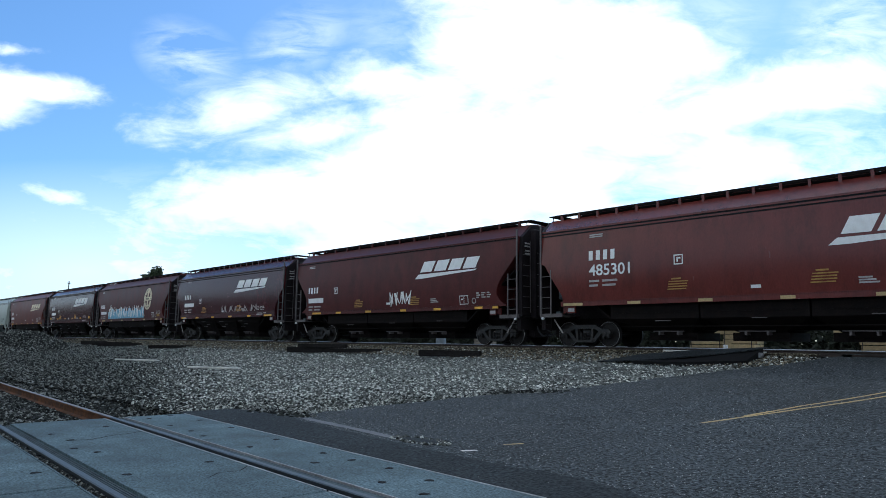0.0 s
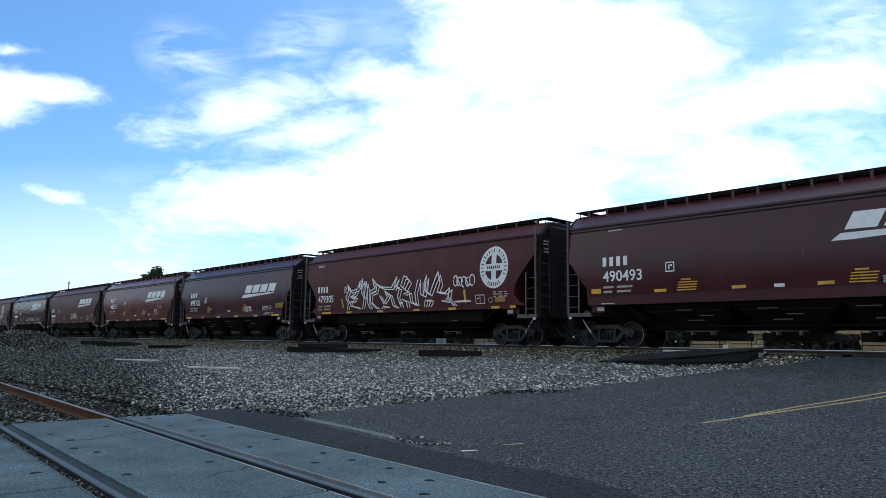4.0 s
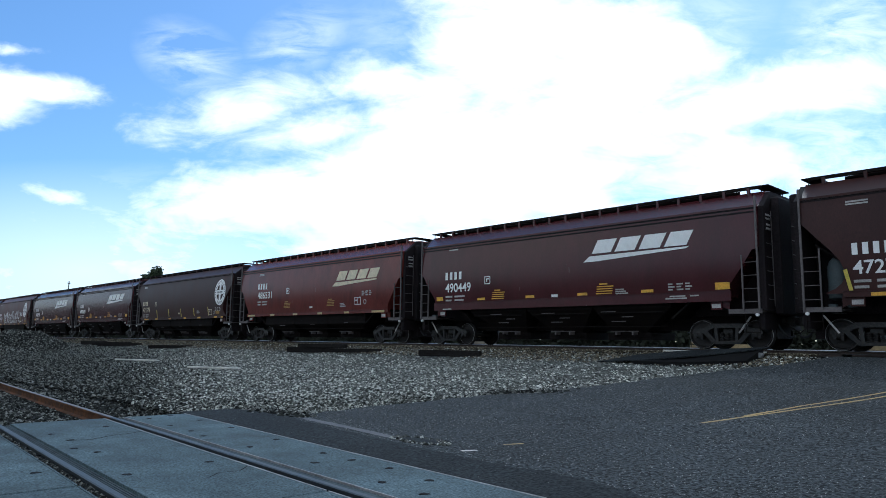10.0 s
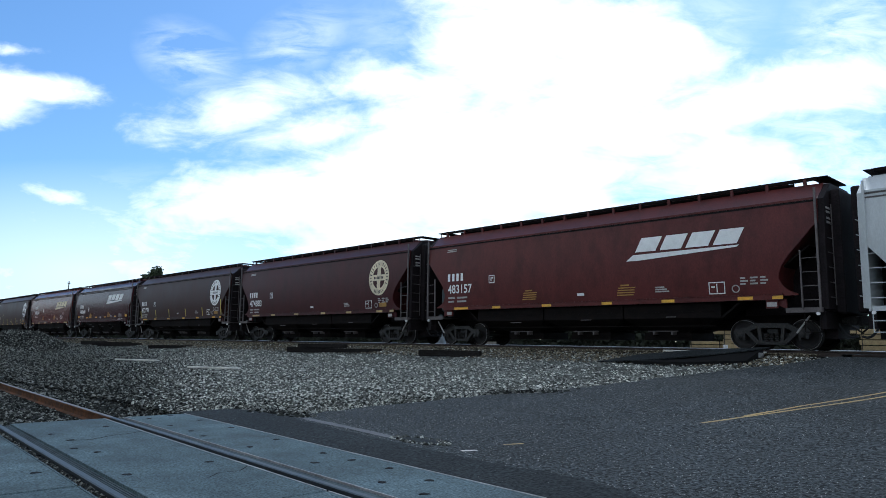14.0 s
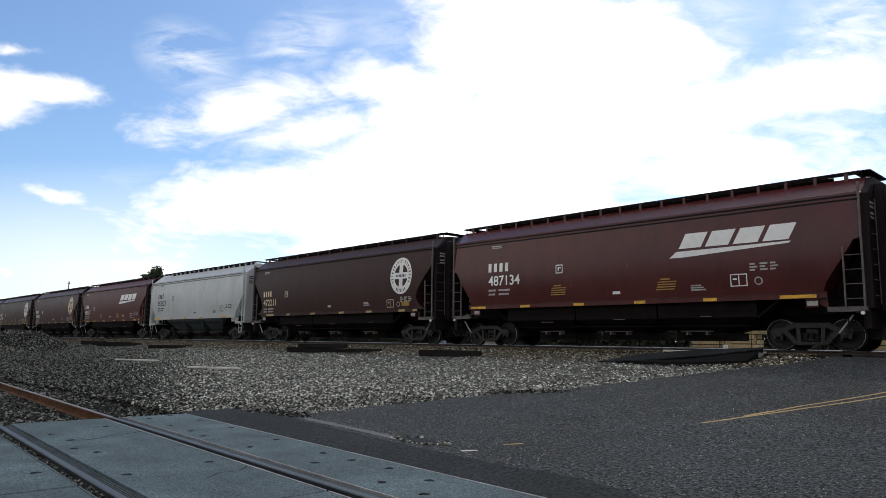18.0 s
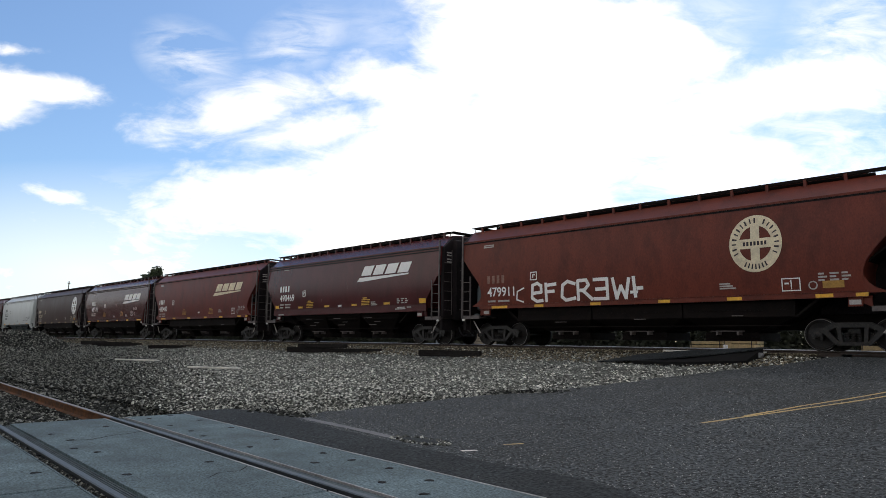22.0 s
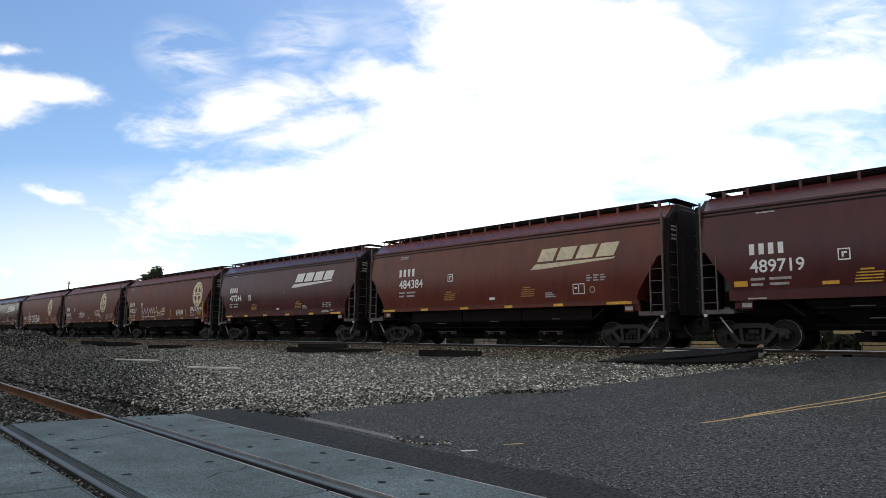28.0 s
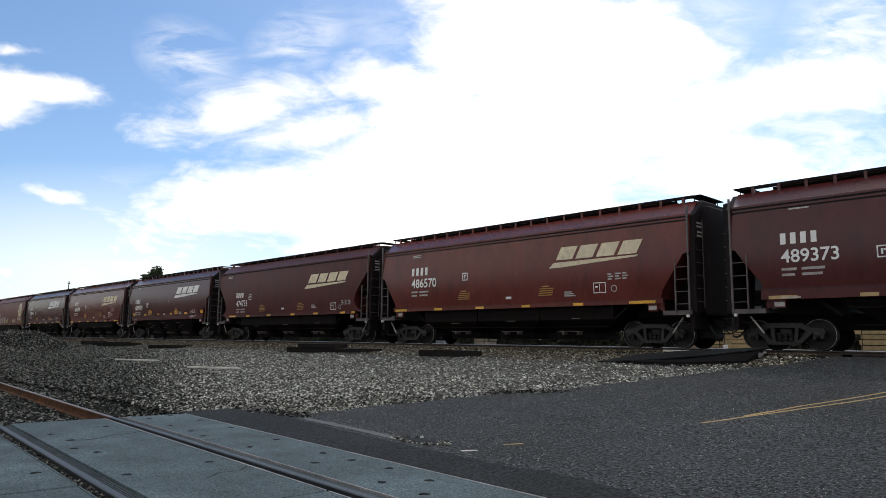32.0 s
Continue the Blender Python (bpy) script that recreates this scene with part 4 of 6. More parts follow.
def side_frame_mesh():
    """Cast truss frame with spring window, pedestal jaws and curved top member."""
    s = Shape()
    w0, w1 = -0.07, 0.07
    for sg in (1, -1):
        for (a, b), (c, d), (e, f), (g, k) in [((0, .66), (0.42, .66), (0.48, .80), (0, .80)), ((0.42, .66), (0.62, .56), (0.74, .66), (0.48, .80)), ((0.62, .56), (0.76, .50), (1.05, .63), (0.74, .66)), ((0.76, .50), (1.12, .48), (1.12, .56), (1.05, .63)),
                                               ((0.62, .56), (0.30, .20), (0.42, .16), (0.76, .50)), ((0, .16), (0.42, .16), (0.36, .25), (0, .25)), ((0.26, .25), (0.36, .25), (0.40, .66), (0.30, .66))]:
            s.prism([(sg * a, b), (sg * c, d), (sg * e, f), (sg * g, k)], w0, w1)
        s.prism([(sg * 0.78, .30), (sg * 0.84, .30), (sg * 0.86, .50), (sg * 0.78, .50)], w0, w1)
        s.prism([(sg * 0.98, .34), (sg * 1.06, .34), (sg * 1.08, .50), (sg * 0.96, .50)], w0, w1)
    return s.mesh("side_frame", TRUCK)


def spring_mesh():
    s = Shape()
    for cx in (-0.16, 0.0, 0.16):
        for i in range(5):
            z = 0.26 + 0.055 * i
            s.loft([[(cx + r * math.cos(a), r * math.sin(a), zz) for a in (2 * math.pi * k / 8 for k in range(8))] for zz, r in ((z, 0.062), (z + 0.018, 0.072), (z + 0.036, 0.062))])
    return s.mesh("spring_nest", TRUCK)


def bearing_mesh():
    s = Shape()
    s.lathe_y([(-0.10, 0.10), (-0.02, 0.115), (0.05, 0.115), (0.08, 0.09), (0.095, 0.05)], 0, 0, 14)
    for i in range(3):
        a = i * 2.094 + 0.5
        s.box(0.055 * math.cos(a) - 0.012, 0.055 * math.cos(a) + 0.012, 0.07, 0.105, 0.055 * math.sin(a) - 0.012, 0.055 * math.sin(a) + 0.012)
    return s.mesh("bearing_cap", TRUCK)


WHEELSET, SIDEFRAME, SPRINGS, BEARING = wheelset_mesh(), side_frame_mesh(), spring_mesh(), bearing_mesh()
BASE = 1.78          # wheelbase of a truck
R_WHEEL = 0.457
BOLSTER = Shape().box(-0.17, 0.17, -0.93, 0.93, 0.46, 0.66, bev=0.03).box(-0.24, 0.24, -0.24, 0.24, 0.64, 0.74).mesh("truck", TRUCK)
BRAKE_BEAM = Shape().tube((0, -0.7, 0.33), (0, 0.7, 0.33), 0.035, 6).box(-0.05, 0.05, -0.76, -0.66, 0.2, 0.5).box(-0.05, 0.05, 0.66, 0.76, 0.2, 0.5).mesh("brake_beam", TRUCK)


def add_truck(car, x):
    t = part("truck", BOLSTER, None, car, "rusty three-piece freight truck", at=pose(x, 0, 0))
    for sg in (-1, 1):
        part("side_frame", SIDEFRAME, None, t, at=pose(0, sg * 1.0, 0))
        part("spring_nest", SPRINGS, None, t, at=pose(0, sg * 1.0, 0))
        part("wheelset", WHEELSET, None, t, at=pose(sg * BASE / 2, 0, R_WHEEL))
        part("brake_beam", BRAKE_BEAM, None, t, at=pose(sg * (BASE / 2 - 0.52), 0, 0))
        for sx in (-1, 1):
            part("bearing_cap", BEARING, None, t, at=pose(sx * BASE / 2, sg * 1.0, R_WHEEL, 0, 0, 0 if sg > 0 else 180))


def ladder_shape(h, sx, sy, inner, low, rungs):
    """Corner ladder on the side: outer corner post, inner stile, rungs."""
    x0, x1, y = sx * (h - 0.03), sx * (h - inner), sy * (HALF - 0.01)
    s = Shape()
    s.box(min(x1 - 0.018, x1 + 0.018), max(x1 - 0.018, x1 + 0.018), y - 0.03, y + 0.03, low, low + 0.42 * rungs + 0.02)
    for i in range(rungs):
        z = low + 0.26 + 0.40 * i
        s.tube((x0, y, z), (x1, y, z), 0.013, 6)
    return s


# Near-black paint with the shade of car ends and eaves put into its colour.
SHADE_D = mat("shade_dark_paint", (0.014, 0.010, 0.011), 0.75, 0, 0.5, 1.5, 20, 0.2, spec=0.2)
mat_res = mat("reservoir_paint", (0.042, 0.056, 0.060), 0.6, 0, 0.3, 3, 30, 0.2)


def make_car(form):
    L, cut, double = FORMS[form]
    h = L / 2
    coat = {"long": PAINT_OLD, "pale": PAINT_PALE}.get(form, PAINT)
    steel = PAINT_PALE if form == "pale" else LADDER
    car = thing("hopper_car", "covered hopper car", "hopper car", "grain train cars")
    part("body", body_shape(L, cut), coat, car, smooth=25)
    clear = cut[-1][0]
    for sy in (-1, 1):
        # eave moulding
        s = Shape()
        yo = side_y(EAVE_Z)
        s.box(-h + 0.02, h - 0.02, min(sy * (yo - 0.05), sy * (yo + 0.03)), max(sy * (yo - 0.05), sy * (yo + 0.03)), EAVE_Z - 0.015, EAVE_Z + 0.05)
        if double:
            s.box(-h + 0.02, h - 0.02, min(sy * (yo - 0.05), sy * (yo + 0.022)), max(sy * (yo - 0.05), sy * (yo + 0.022)), EAVE_Z - 0.13, EAVE_Z - 0.09)
        part("eave_moulding", s, coat, car)
        # thin dark strips paint the shadow gap below the roof edge
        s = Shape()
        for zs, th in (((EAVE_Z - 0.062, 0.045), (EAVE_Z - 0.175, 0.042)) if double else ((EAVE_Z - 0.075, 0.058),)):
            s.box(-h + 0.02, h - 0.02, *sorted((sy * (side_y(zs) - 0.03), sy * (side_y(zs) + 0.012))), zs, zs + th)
        part("eave_seam", s, LADDER if form == "pale" else SHADE_D, car, "dark strip painting the shadow line below the roof edge")
        # side sill with its lip
        lip = 1.785 if form == "short" else SILL_Z + 0.03
        ys = side_y(SILL_Z)
        s = Shape()
        s.box(-h + clear - 0.1, h - clear + 0.1, min(sy * (ys - 0.06), sy * (ys + 0.05)), max(sy * (ys - 0.06), sy * (ys + 0.05)), SILL_Z - 0.13, lip)
        s.box(-h + clear - 0.1, h - clear + 0.1, min(sy * (ys - 0.06), sy * (ys + 0.075)), max(sy * (ys - 0.06), sy * (ys + 0.085)), lip, lip + 0.018)
        if form == "long":
            for sx in (-1, 1):      # curved gusset below the end opening
                q = [(1.16, 1.58), (1.16, 2.22), (1.12, 2.05), (1.02, 1.86), (0.86, 1.72), (0.62, 1.62), (0.62, 1.58)]
                s.prism([(sx * (h - a), b) for a, b in q], *sorted((sy * (ys - 0.03), sy * (ys + 0.01))))
        part("side_sill", s, coat, car)
        # roof walk
        s = Shape()
        y0, y1 = sorted((sy * 0.50, sy * 0.86))
        s.box(-h + 0.15, h - 0.15, y0, y1, BOARD_Z - 0.03, BOARD_Z)
        s.box(-h + 0.15, h - 0.15, min(sy * 0.84, sy * 0.87), max(sy * 0.84, sy * 0.87), BOARD_Z - 0.085, BOARD_Z + 0.005)
        s.box(-h + 0.95, h - 0.95, min(sy * 0.40, sy * 0.44), max(sy * 0.40, sy * 0.44), RIDGE_Z - 0.03, BOARD_Z - 0.02)
        part("running_board", s, UNDER, car, "dark steel grating roof walk")
        n = 19 if form != "long" else 15
        for i in range(n):
            x = -h + 0.5 + (L - 1.0) * i / (n - 1)
            b = Shape().prism([(x - 0.045, RIDGE_Z - 0.16), (x + 0.045, RIDGE_Z - 0.16), (x + 0.045, BOARD_Z - 0.035), (x - 0.045, BOARD_Z - 0.035)], *sorted((sy * 0.80, sy * 0.88)))
            part("roof_bracket", b, coat, car)
    # hatch trough and its covers
    part("hatch_coaming", Shape().box(-h + 1.1, h - 1.1, -0.33, 0.33, RIDGE_Z - 0.02, RIDGE_Z + 0.10), coat, car)
    for i in range(4):
        a = -h + 1.15 + (L - 2.3) * i / 4
        b = a + (L - 2.3) / 4 - 0.06
        part("hatch_cover", Shape().box(a, b, -0.38, 0.38, RIDGE_Z + 0.09, RIDGE_Z + 0.18, bev=0.03), coat, car)
    for sx in (-1, 1):
        # end platform, corner posts, ladders, end framing
        x0, x1 = sorted((sx * (h - 0.98), sx * (h + 0.02)))
        s = Shape().box(x0, x1, -1.5, 1.5, 1.12, 1.17)
        for sy in (-1, 1):
            s.box(x0, x1, min(sy * 1.5, sy * 1.56), max(sy * 1.5, sy * 1.56), 1.08, 1.22)
        part("end_platform", s, steel, car)
        # On brown cars the end wall's shade is painted in with near-black colour.
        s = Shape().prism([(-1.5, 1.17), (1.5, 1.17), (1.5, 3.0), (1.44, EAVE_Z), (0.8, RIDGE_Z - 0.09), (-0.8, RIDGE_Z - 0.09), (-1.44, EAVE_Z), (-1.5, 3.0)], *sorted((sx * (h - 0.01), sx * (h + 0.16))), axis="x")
        part("end_wall", s, PAINT_PALE if form == "pale" else SHADE_D, car, "ribbed end wall in shade")
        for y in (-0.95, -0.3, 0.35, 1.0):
            part("end_rib", Shape().box(*sorted((sx * (h + 0.164), sx * (h + 0.19))), y - 0.035, y + 0.035, 1.2, EAVE_Z + 0.1), PAINT_PALE if form == "pale" else SHADE_D, car)
        # added dark box on each end blocks the bright gap between the cars
        part("end_housing", Shape().box(*sorted((sx * (h + 0.194), sx * (h + 0.44))), -0.98, 1.1, 1.06, RIDGE_Z - 0.30, bev=0.04), SHADE_D, car, "dark box added on the car end to block the gap")
        s = Shape()
        for y in (-0.55, 0.55):
            s.box(*sorted((sx * (h - 0.20), sx * (h - 0.10))), y - 0.05, y + 0.05, 1.17, cut[0][1] + 0.05)
        s.prism([(sx * (h - 0.12), 1.17), (sx * (h - 0.22), 1.17), (sx * (h - 0.95), 1.72), (sx * (h - 0.95), 1.86)], -0.06, 0.06)
        part("end_frame", s, UNDER, car)
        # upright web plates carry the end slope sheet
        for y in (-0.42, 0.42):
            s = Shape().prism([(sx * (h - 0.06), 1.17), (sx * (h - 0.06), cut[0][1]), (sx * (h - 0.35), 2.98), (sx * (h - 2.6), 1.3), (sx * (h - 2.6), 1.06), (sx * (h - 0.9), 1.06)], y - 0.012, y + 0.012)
            part("web_plate", s, SHADE_D, car, "dark upright web plate")
        part("end_beam", Shape().box(*sorted((sx * (h - 0.12), sx * (h + 0.06))), -1.45, 1.45, 0.62, 1.12), SHADE_D, car)
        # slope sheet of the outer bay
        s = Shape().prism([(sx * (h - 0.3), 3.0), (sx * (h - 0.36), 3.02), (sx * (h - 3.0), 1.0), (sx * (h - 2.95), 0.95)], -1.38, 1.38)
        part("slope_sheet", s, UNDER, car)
        for sy in (-1, 1):
            s = Shape().box(*sorted((sx * (h - 0.055), sx * (h + 0.0))), *sorted((sy * (HALF - 0.04), sy * (HALF + 0.015))), 1.1, RIDGE_Z - 0.32)
            part("corner_post", s, steel, car)
            part("ladder", ladder_shape(h, sx, sy, 0.50, 1.17, 4), steel, car)
            # stirrup below the platform
            s = Shape()
            for xx in (h - 0.06, h - 0.48):
                s.tube((sx * xx, sy * 1.53, 1.1), (sx * xx, sy * 1.53, 0.52), 0.014, 6)
            s.tube((sx * (h - 0.06), sy * 1.53, 0.52), (sx * (h - 0.48), sy * 1.53, 0.52), 0.016, 6)
            s.tube((sx * (h - 0.06), sy * 1.53, 0.82), (sx * (h - 0.48), sy * 1.53, 0.82), 0.014, 6)
            part("stirrup", s, steel if form == "pale" else UNDER, car)
        # jacking pad under the sill end, with its placard
        for sy in (-1, 1):
            s = Shape().box(*sorted((sx * (h - 1.55), sx * (h - 1.2))), *sorted((sy * 1.45, sy * 1.52)), 1.22, SILL_Z - 0.1)
            s.prism([(sx * (h - 1.2), 1.3), (sx * (h - 1.2), SILL_Z - 0.1), (sx * (h - 0.98), SILL_Z - 0.1), (sx * (h - 0.98), 1.2)], *sorted((sy * 1.40, sy * 1.46)))
            pad = part("jacking_pad", s, coat, car)
            q = Shape().box(*sorted((sx * (h - 1.52), sx * (h - 1.23))), *sorted((sy * 1.522, sy * 1.528)), 1.27, 1.40)
            part("placard", q, GREY_ST, pad, "pale placard")
        # roof end rail
        s = Shape()
        for y in (-0.86, 0.86):
            s.tube((sx * (h - 0.1), y, RIDGE_Z - 0.1), (sx * (h - 0.1), y, BOARD_Z), 0.016, 6)
        s.box(*sorted((sx * (h - 0.35), sx * (h + 0.12))), -0.86, 0.86, BOARD_Z - 0.03, BOARD_Z)
        part("end_walkway", s, UNDER, car)
        # grab irons across the end
        s = Shape()
        for i in range(6):
            z = 1.5 + 0.42 * i
            s.tube((sx * (h + 0.22), -1.5, z), (sx * (h + 0.22), -1.05, z), 0.012, 6)
        s.tube((sx * (h + 0.22), -1.05, 1.3), (sx * (h + 0.22), -1.05, 4.2), 0.016, 6)
        part("end_ladder", s, steel, car)
        # slanting brake rod before the outer wheel, and the angle cock
        rod = Shape().tube((sx * (h - 0.42), -1.28, 1.0), (sx * (h - 0.80), -1.28, 0.50), 0.028, 6)
        part("brake_rod", rod, GREY_ST, car, "pale slanting brake rod")
        part("angle_cock", Shape().tube((sx * (h - 0.10), -1.54, 1.04), (sx * (h - 0.10), -1.62, 1.04), 0.05, 8), WHITE, car, "white round fitting")
        # coupler
        s = Shape().box(*sorted((sx * (h - 0.4), sx * (h + 0.22))), -0.12, 0.12, 0.78, 0.98)
        s.box(*sorted((sx * (h + 0.2), sx * (h + 0.46))), -0.14, 0.10, 0.74, 1.02, bev=0.03)
        s.box(*sorted((sx * (h + 0.42), sx * (h + 0.60))), *sorted((sx * 0.02, sx * 0.15)), 0.74, 1.02, bev=0.03)
        s.tube((sx * (h + 0.1), -0.3, 0.9), (sx * (h + 0.62), -0.2, 0.5), 0.025, 6)
        part("coupler", s, TRUCK, car, "rusty knuckle coupler")
        s = Shape().tube((sx * (h + 0.04), -0.25, 1.0), (sx * (h + 0.04), -1.5, 1.02), 0.013, 6)
        part("uncoupling_lever", s, UNDER, car)
        hose = Shape()
        arc = [(h + 0.05 + 0.12 * k, -0.42, 0.78 - 0.40 * math.sin(math.pi * k / 6) ** 0.8 if k else 0.78) for k in range(5)]
        for a, b in zip(arc, arc[1:]):
            hose.tube((sx * a[0], a[1], a[2]), (sx * b[0], b[1], b[2]), 0.035, 8)
        part("brake_hose", hose, BLACKL, car, "black rubber brake hose")
        part("brake_cylinder", Shape().tube((sx * (h + 0.26), 0.24, 0.92), (sx * (h + 0.26), 1.15, 0.92), 0.17, 12), SHADE_D, car)
        part("draft_gear", Shape().box(*sorted((sx * (h - 0.9), sx * (h + 0.05))), -0.55, 0.55, 0.34, 0.66), SHADE_D, car)
        add_truck(car, sx * (h - (1.30 if form == "short" else 1.62)))
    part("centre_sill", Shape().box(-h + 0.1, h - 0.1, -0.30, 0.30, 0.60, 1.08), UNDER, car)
    # three discharge bays
    span = L - 2 * 2.95
    for i in range(3):
        a = -h + 2.95 + span * i / 3
        b = a + span / 3
        c = (a + b) / 2
        top = [(a + 0.03, -1.40), (b - 0.03, -1.40), (b - 0.03, 1.40), (a + 0.03, 1.40)]
        c -= 0.42 * (i - 1)
        low = [(c - 0.62, -0.75), (c + 0.62, -0.75), (c + 0.62, 0.75), (c - 0.62, 0.75)]
        hop = part("hopper", Shape().loft([[(x, y, SILL_Z - 0.08) for x, y in top], [(x, y, 1.36 if form in ("short", "pale") else 0.98) for x, y in top], [(x, y, 0.50) for x, y in low]]), mat_res if form == "pale" else UNDER, car, "grimy discharge hopper, darkened to suggest shade")
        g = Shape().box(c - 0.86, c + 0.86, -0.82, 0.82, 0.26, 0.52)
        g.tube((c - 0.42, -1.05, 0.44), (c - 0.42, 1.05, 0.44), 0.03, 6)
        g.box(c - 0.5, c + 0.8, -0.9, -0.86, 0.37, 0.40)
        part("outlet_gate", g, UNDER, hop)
        part("gate_handle", Shape().tube((c - 0.55, -1.12, 0.56), (c + 0.55, -1.12, 0.56), 0.018, 6).box(c + 0.30, c + 0.36, -1.14, -0.86, 0.44, 0.56).box(c - 0.36, c - 0.30, -1.14, -0.86, 0.44, 0.56), LADDER, hop, "worn steel gate handle")
        # short lengths in the paler grey draw the lit dashes below the car
        for zz, x0, x1 in (((1.24, -0.75, -0.15), (1.05, 0.1, 0.55), (0.90, -0.30, 0.25)) if form == "short" else ((0.90 + 0.06 * i, -0.30 + 0.3 * i, 0.25 + 0.2 * i),)):
            part("pipe_run", Shape().tube((c + x0, -1.44, zz), (c + x1, -1.44, zz), 0.016, 6), LADDER, hop, "short pale pipe standing in for a lit edge")
        part("hopper_rib", Shape().box(a + 0.25, b - 0.25, -1.425, -1.405, 1.18, 1.23), UNDER, hop)
    # brake rigging between the bays
    s = Shape()
    s.tube((-h + 3.2, -1.25, 0.72), (h - 3.2, -1.25, 0.72), 0.02, 6)
    s.tube((-h + 3.2, 1.25, 0.66), (h - 3.2, 1.25, 0.66), 0.02, 6)
    part("train_pipe", s, UNDER, car)
    # air reservoir and valve by the leading end
    s = Shape()
    tx, rings = (0.86, ((1.42, 0.20), (1.48, 0.33), (2.35, 0.33), (2.52, 0.28), (2.64, 0.17), (2.68, 0.05))) if form == "long" else (0.72, ((1.75, 0.12), (1.80, 0.2), (2.55, 0.2), (2.60, 0.12)))
    s.loft([[(-h + tx + r * math.cos(t), -1.05 + r * math.sin(t), z) for t in (2 * math.pi * k / 18 for k in range(18))] for z, r in rings])
    part("air_reservoir", s, mat_res, car, "grey air reservoir", smooth=40)
    s = Shape().box(-h + 1.05, -h + 1.25, -1.3, -1.1, 1.2, 1.42).tube((-h + 0.72, -1.05, 1.75), (-h + 1.15, -1.2, 1.35), 0.02, 6).box(-h + 0.62, -h + 0.82, -1.45, -1.3, 1.17, 1.3)
    part("brake_valve", s, mat_res, car)
    return car


# ---------------------------------------------------------------- lettering
def clip_band(poly, z0, z1):
    def half(pts, keep, zc):
        out = []
        for (a, b), (c, d) in zip(pts, pts[1:] + pts[:1]):
            ka, kc = keep(b), keep(d)
            if ka:
                out.append((a, b))
            if ka != kc:
                t = (zc - b) / (d - b)
                out.append((a + (c - a) * t, zc))
        return out
    p = half(list(poly), lambda z: z >= z0, z0)
    return half(p, lambda z: z <= z1, z1) if len(p) > 2 else []


PROUD = 0.012


def decal(name, polys, material, parent, label="", proud=PROUD, out=0.0):
    """Convex polygons (x, z) laid on the bulging side, as thin paint film."""
    s = Shape()
    for poly in polys:
        lo, hi = min(z for _, z in poly), max(z for _, z in poly)
        n = max(1, math.ceil((hi - lo) / 0.22))
        for i in range(n):
            q = clip_band(poly, lo + (hi - lo) * i / n, lo + (hi - lo) * (i + 1) / n)
            if len(q) > 2:
                s.add([(x, -side_y(z) - proud - out, z) for x, z in q], [tuple(range(len(q)))])
    ob = part(name, s, material, parent, label)
    if name in ("graffiti", "shop_stencil", "instruction_block", "load_stencil", "tare_stencil"):
        ob["kind"] = "stuff"      # strokes too fine to pick apart
    return ob


def rect(x, z, w, h, sl=0.0):
    return [(x, z), (x + w, z), (x + w + sl, z + h), (x + sl, z + h)]


TEXTS = {}


def text_mesh(txt, size, squeeze, shear, bold):
    key = (txt, size, squeeze, shear, bold)
    if key not in TEXTS:
        cu = bpy.data.curves.new("lettering", "FONT")
        cu.body, cu.size, cu.resolution_u, cu.offset, cu.shear = txt, size / 0.70, 4, bold, shear
        ob = bpy.data.objects.new("lettering", cu)
        me = bpy.data.meshes.new_from_object(ob)
        bpy.data.objects.remove(ob)
        v = np.empty(len(me.vertices) * 3)
        me.vertices.foreach_get("co", v)
        TEXTS[key] = (v.reshape(-1, 3) * (squeeze, 1, 1), [tuple(q.vertices) for q in me.polygons])
        bpy.data.meshes.remove(me)
    return TEXTS[key]


def text(name, txt, x, z, size, material, parent, width=None, shear=0.0, bold=0.008, label=""):
    v, f = text_mesh(txt, size, 1.0, shear, bold)
    k = 1.0 if not width else width / max(1e-6, v[:, 0].max() - v[:, 0].min())
    s = Shape()
    s.add([(x + (a - v[:, 0].min()) * k, -side_y(z + b) - PROUD, z + b) for a, b, _ in v.tolist()], f)
    return part(name, s, material, parent, label)


def emblem_wordmark(car, x, z, w, material):
    """Slanted four-block emblem over a wedge-ended stripe."""
    k, hgt, sl = w / 3.9, 0.48, 0.24
    for i in range(4):
        decal("emblem_block", [rect(x + k * (0.33 + 0.88 * i), z, 0.74 * k, hgt, sl)], material, car, "slanted pale emblem block")
    decal("emblem_stripe", [[(x, z - 0.29), (x + 0.5 * k, z - 0.29), (x + 3.7 * k, z - 0.11), (x + 3.78 * k, z - 0.05), (x + 0.24 * k, z - 0.09)]], material, car, "pale wedge stripe under the emblem")


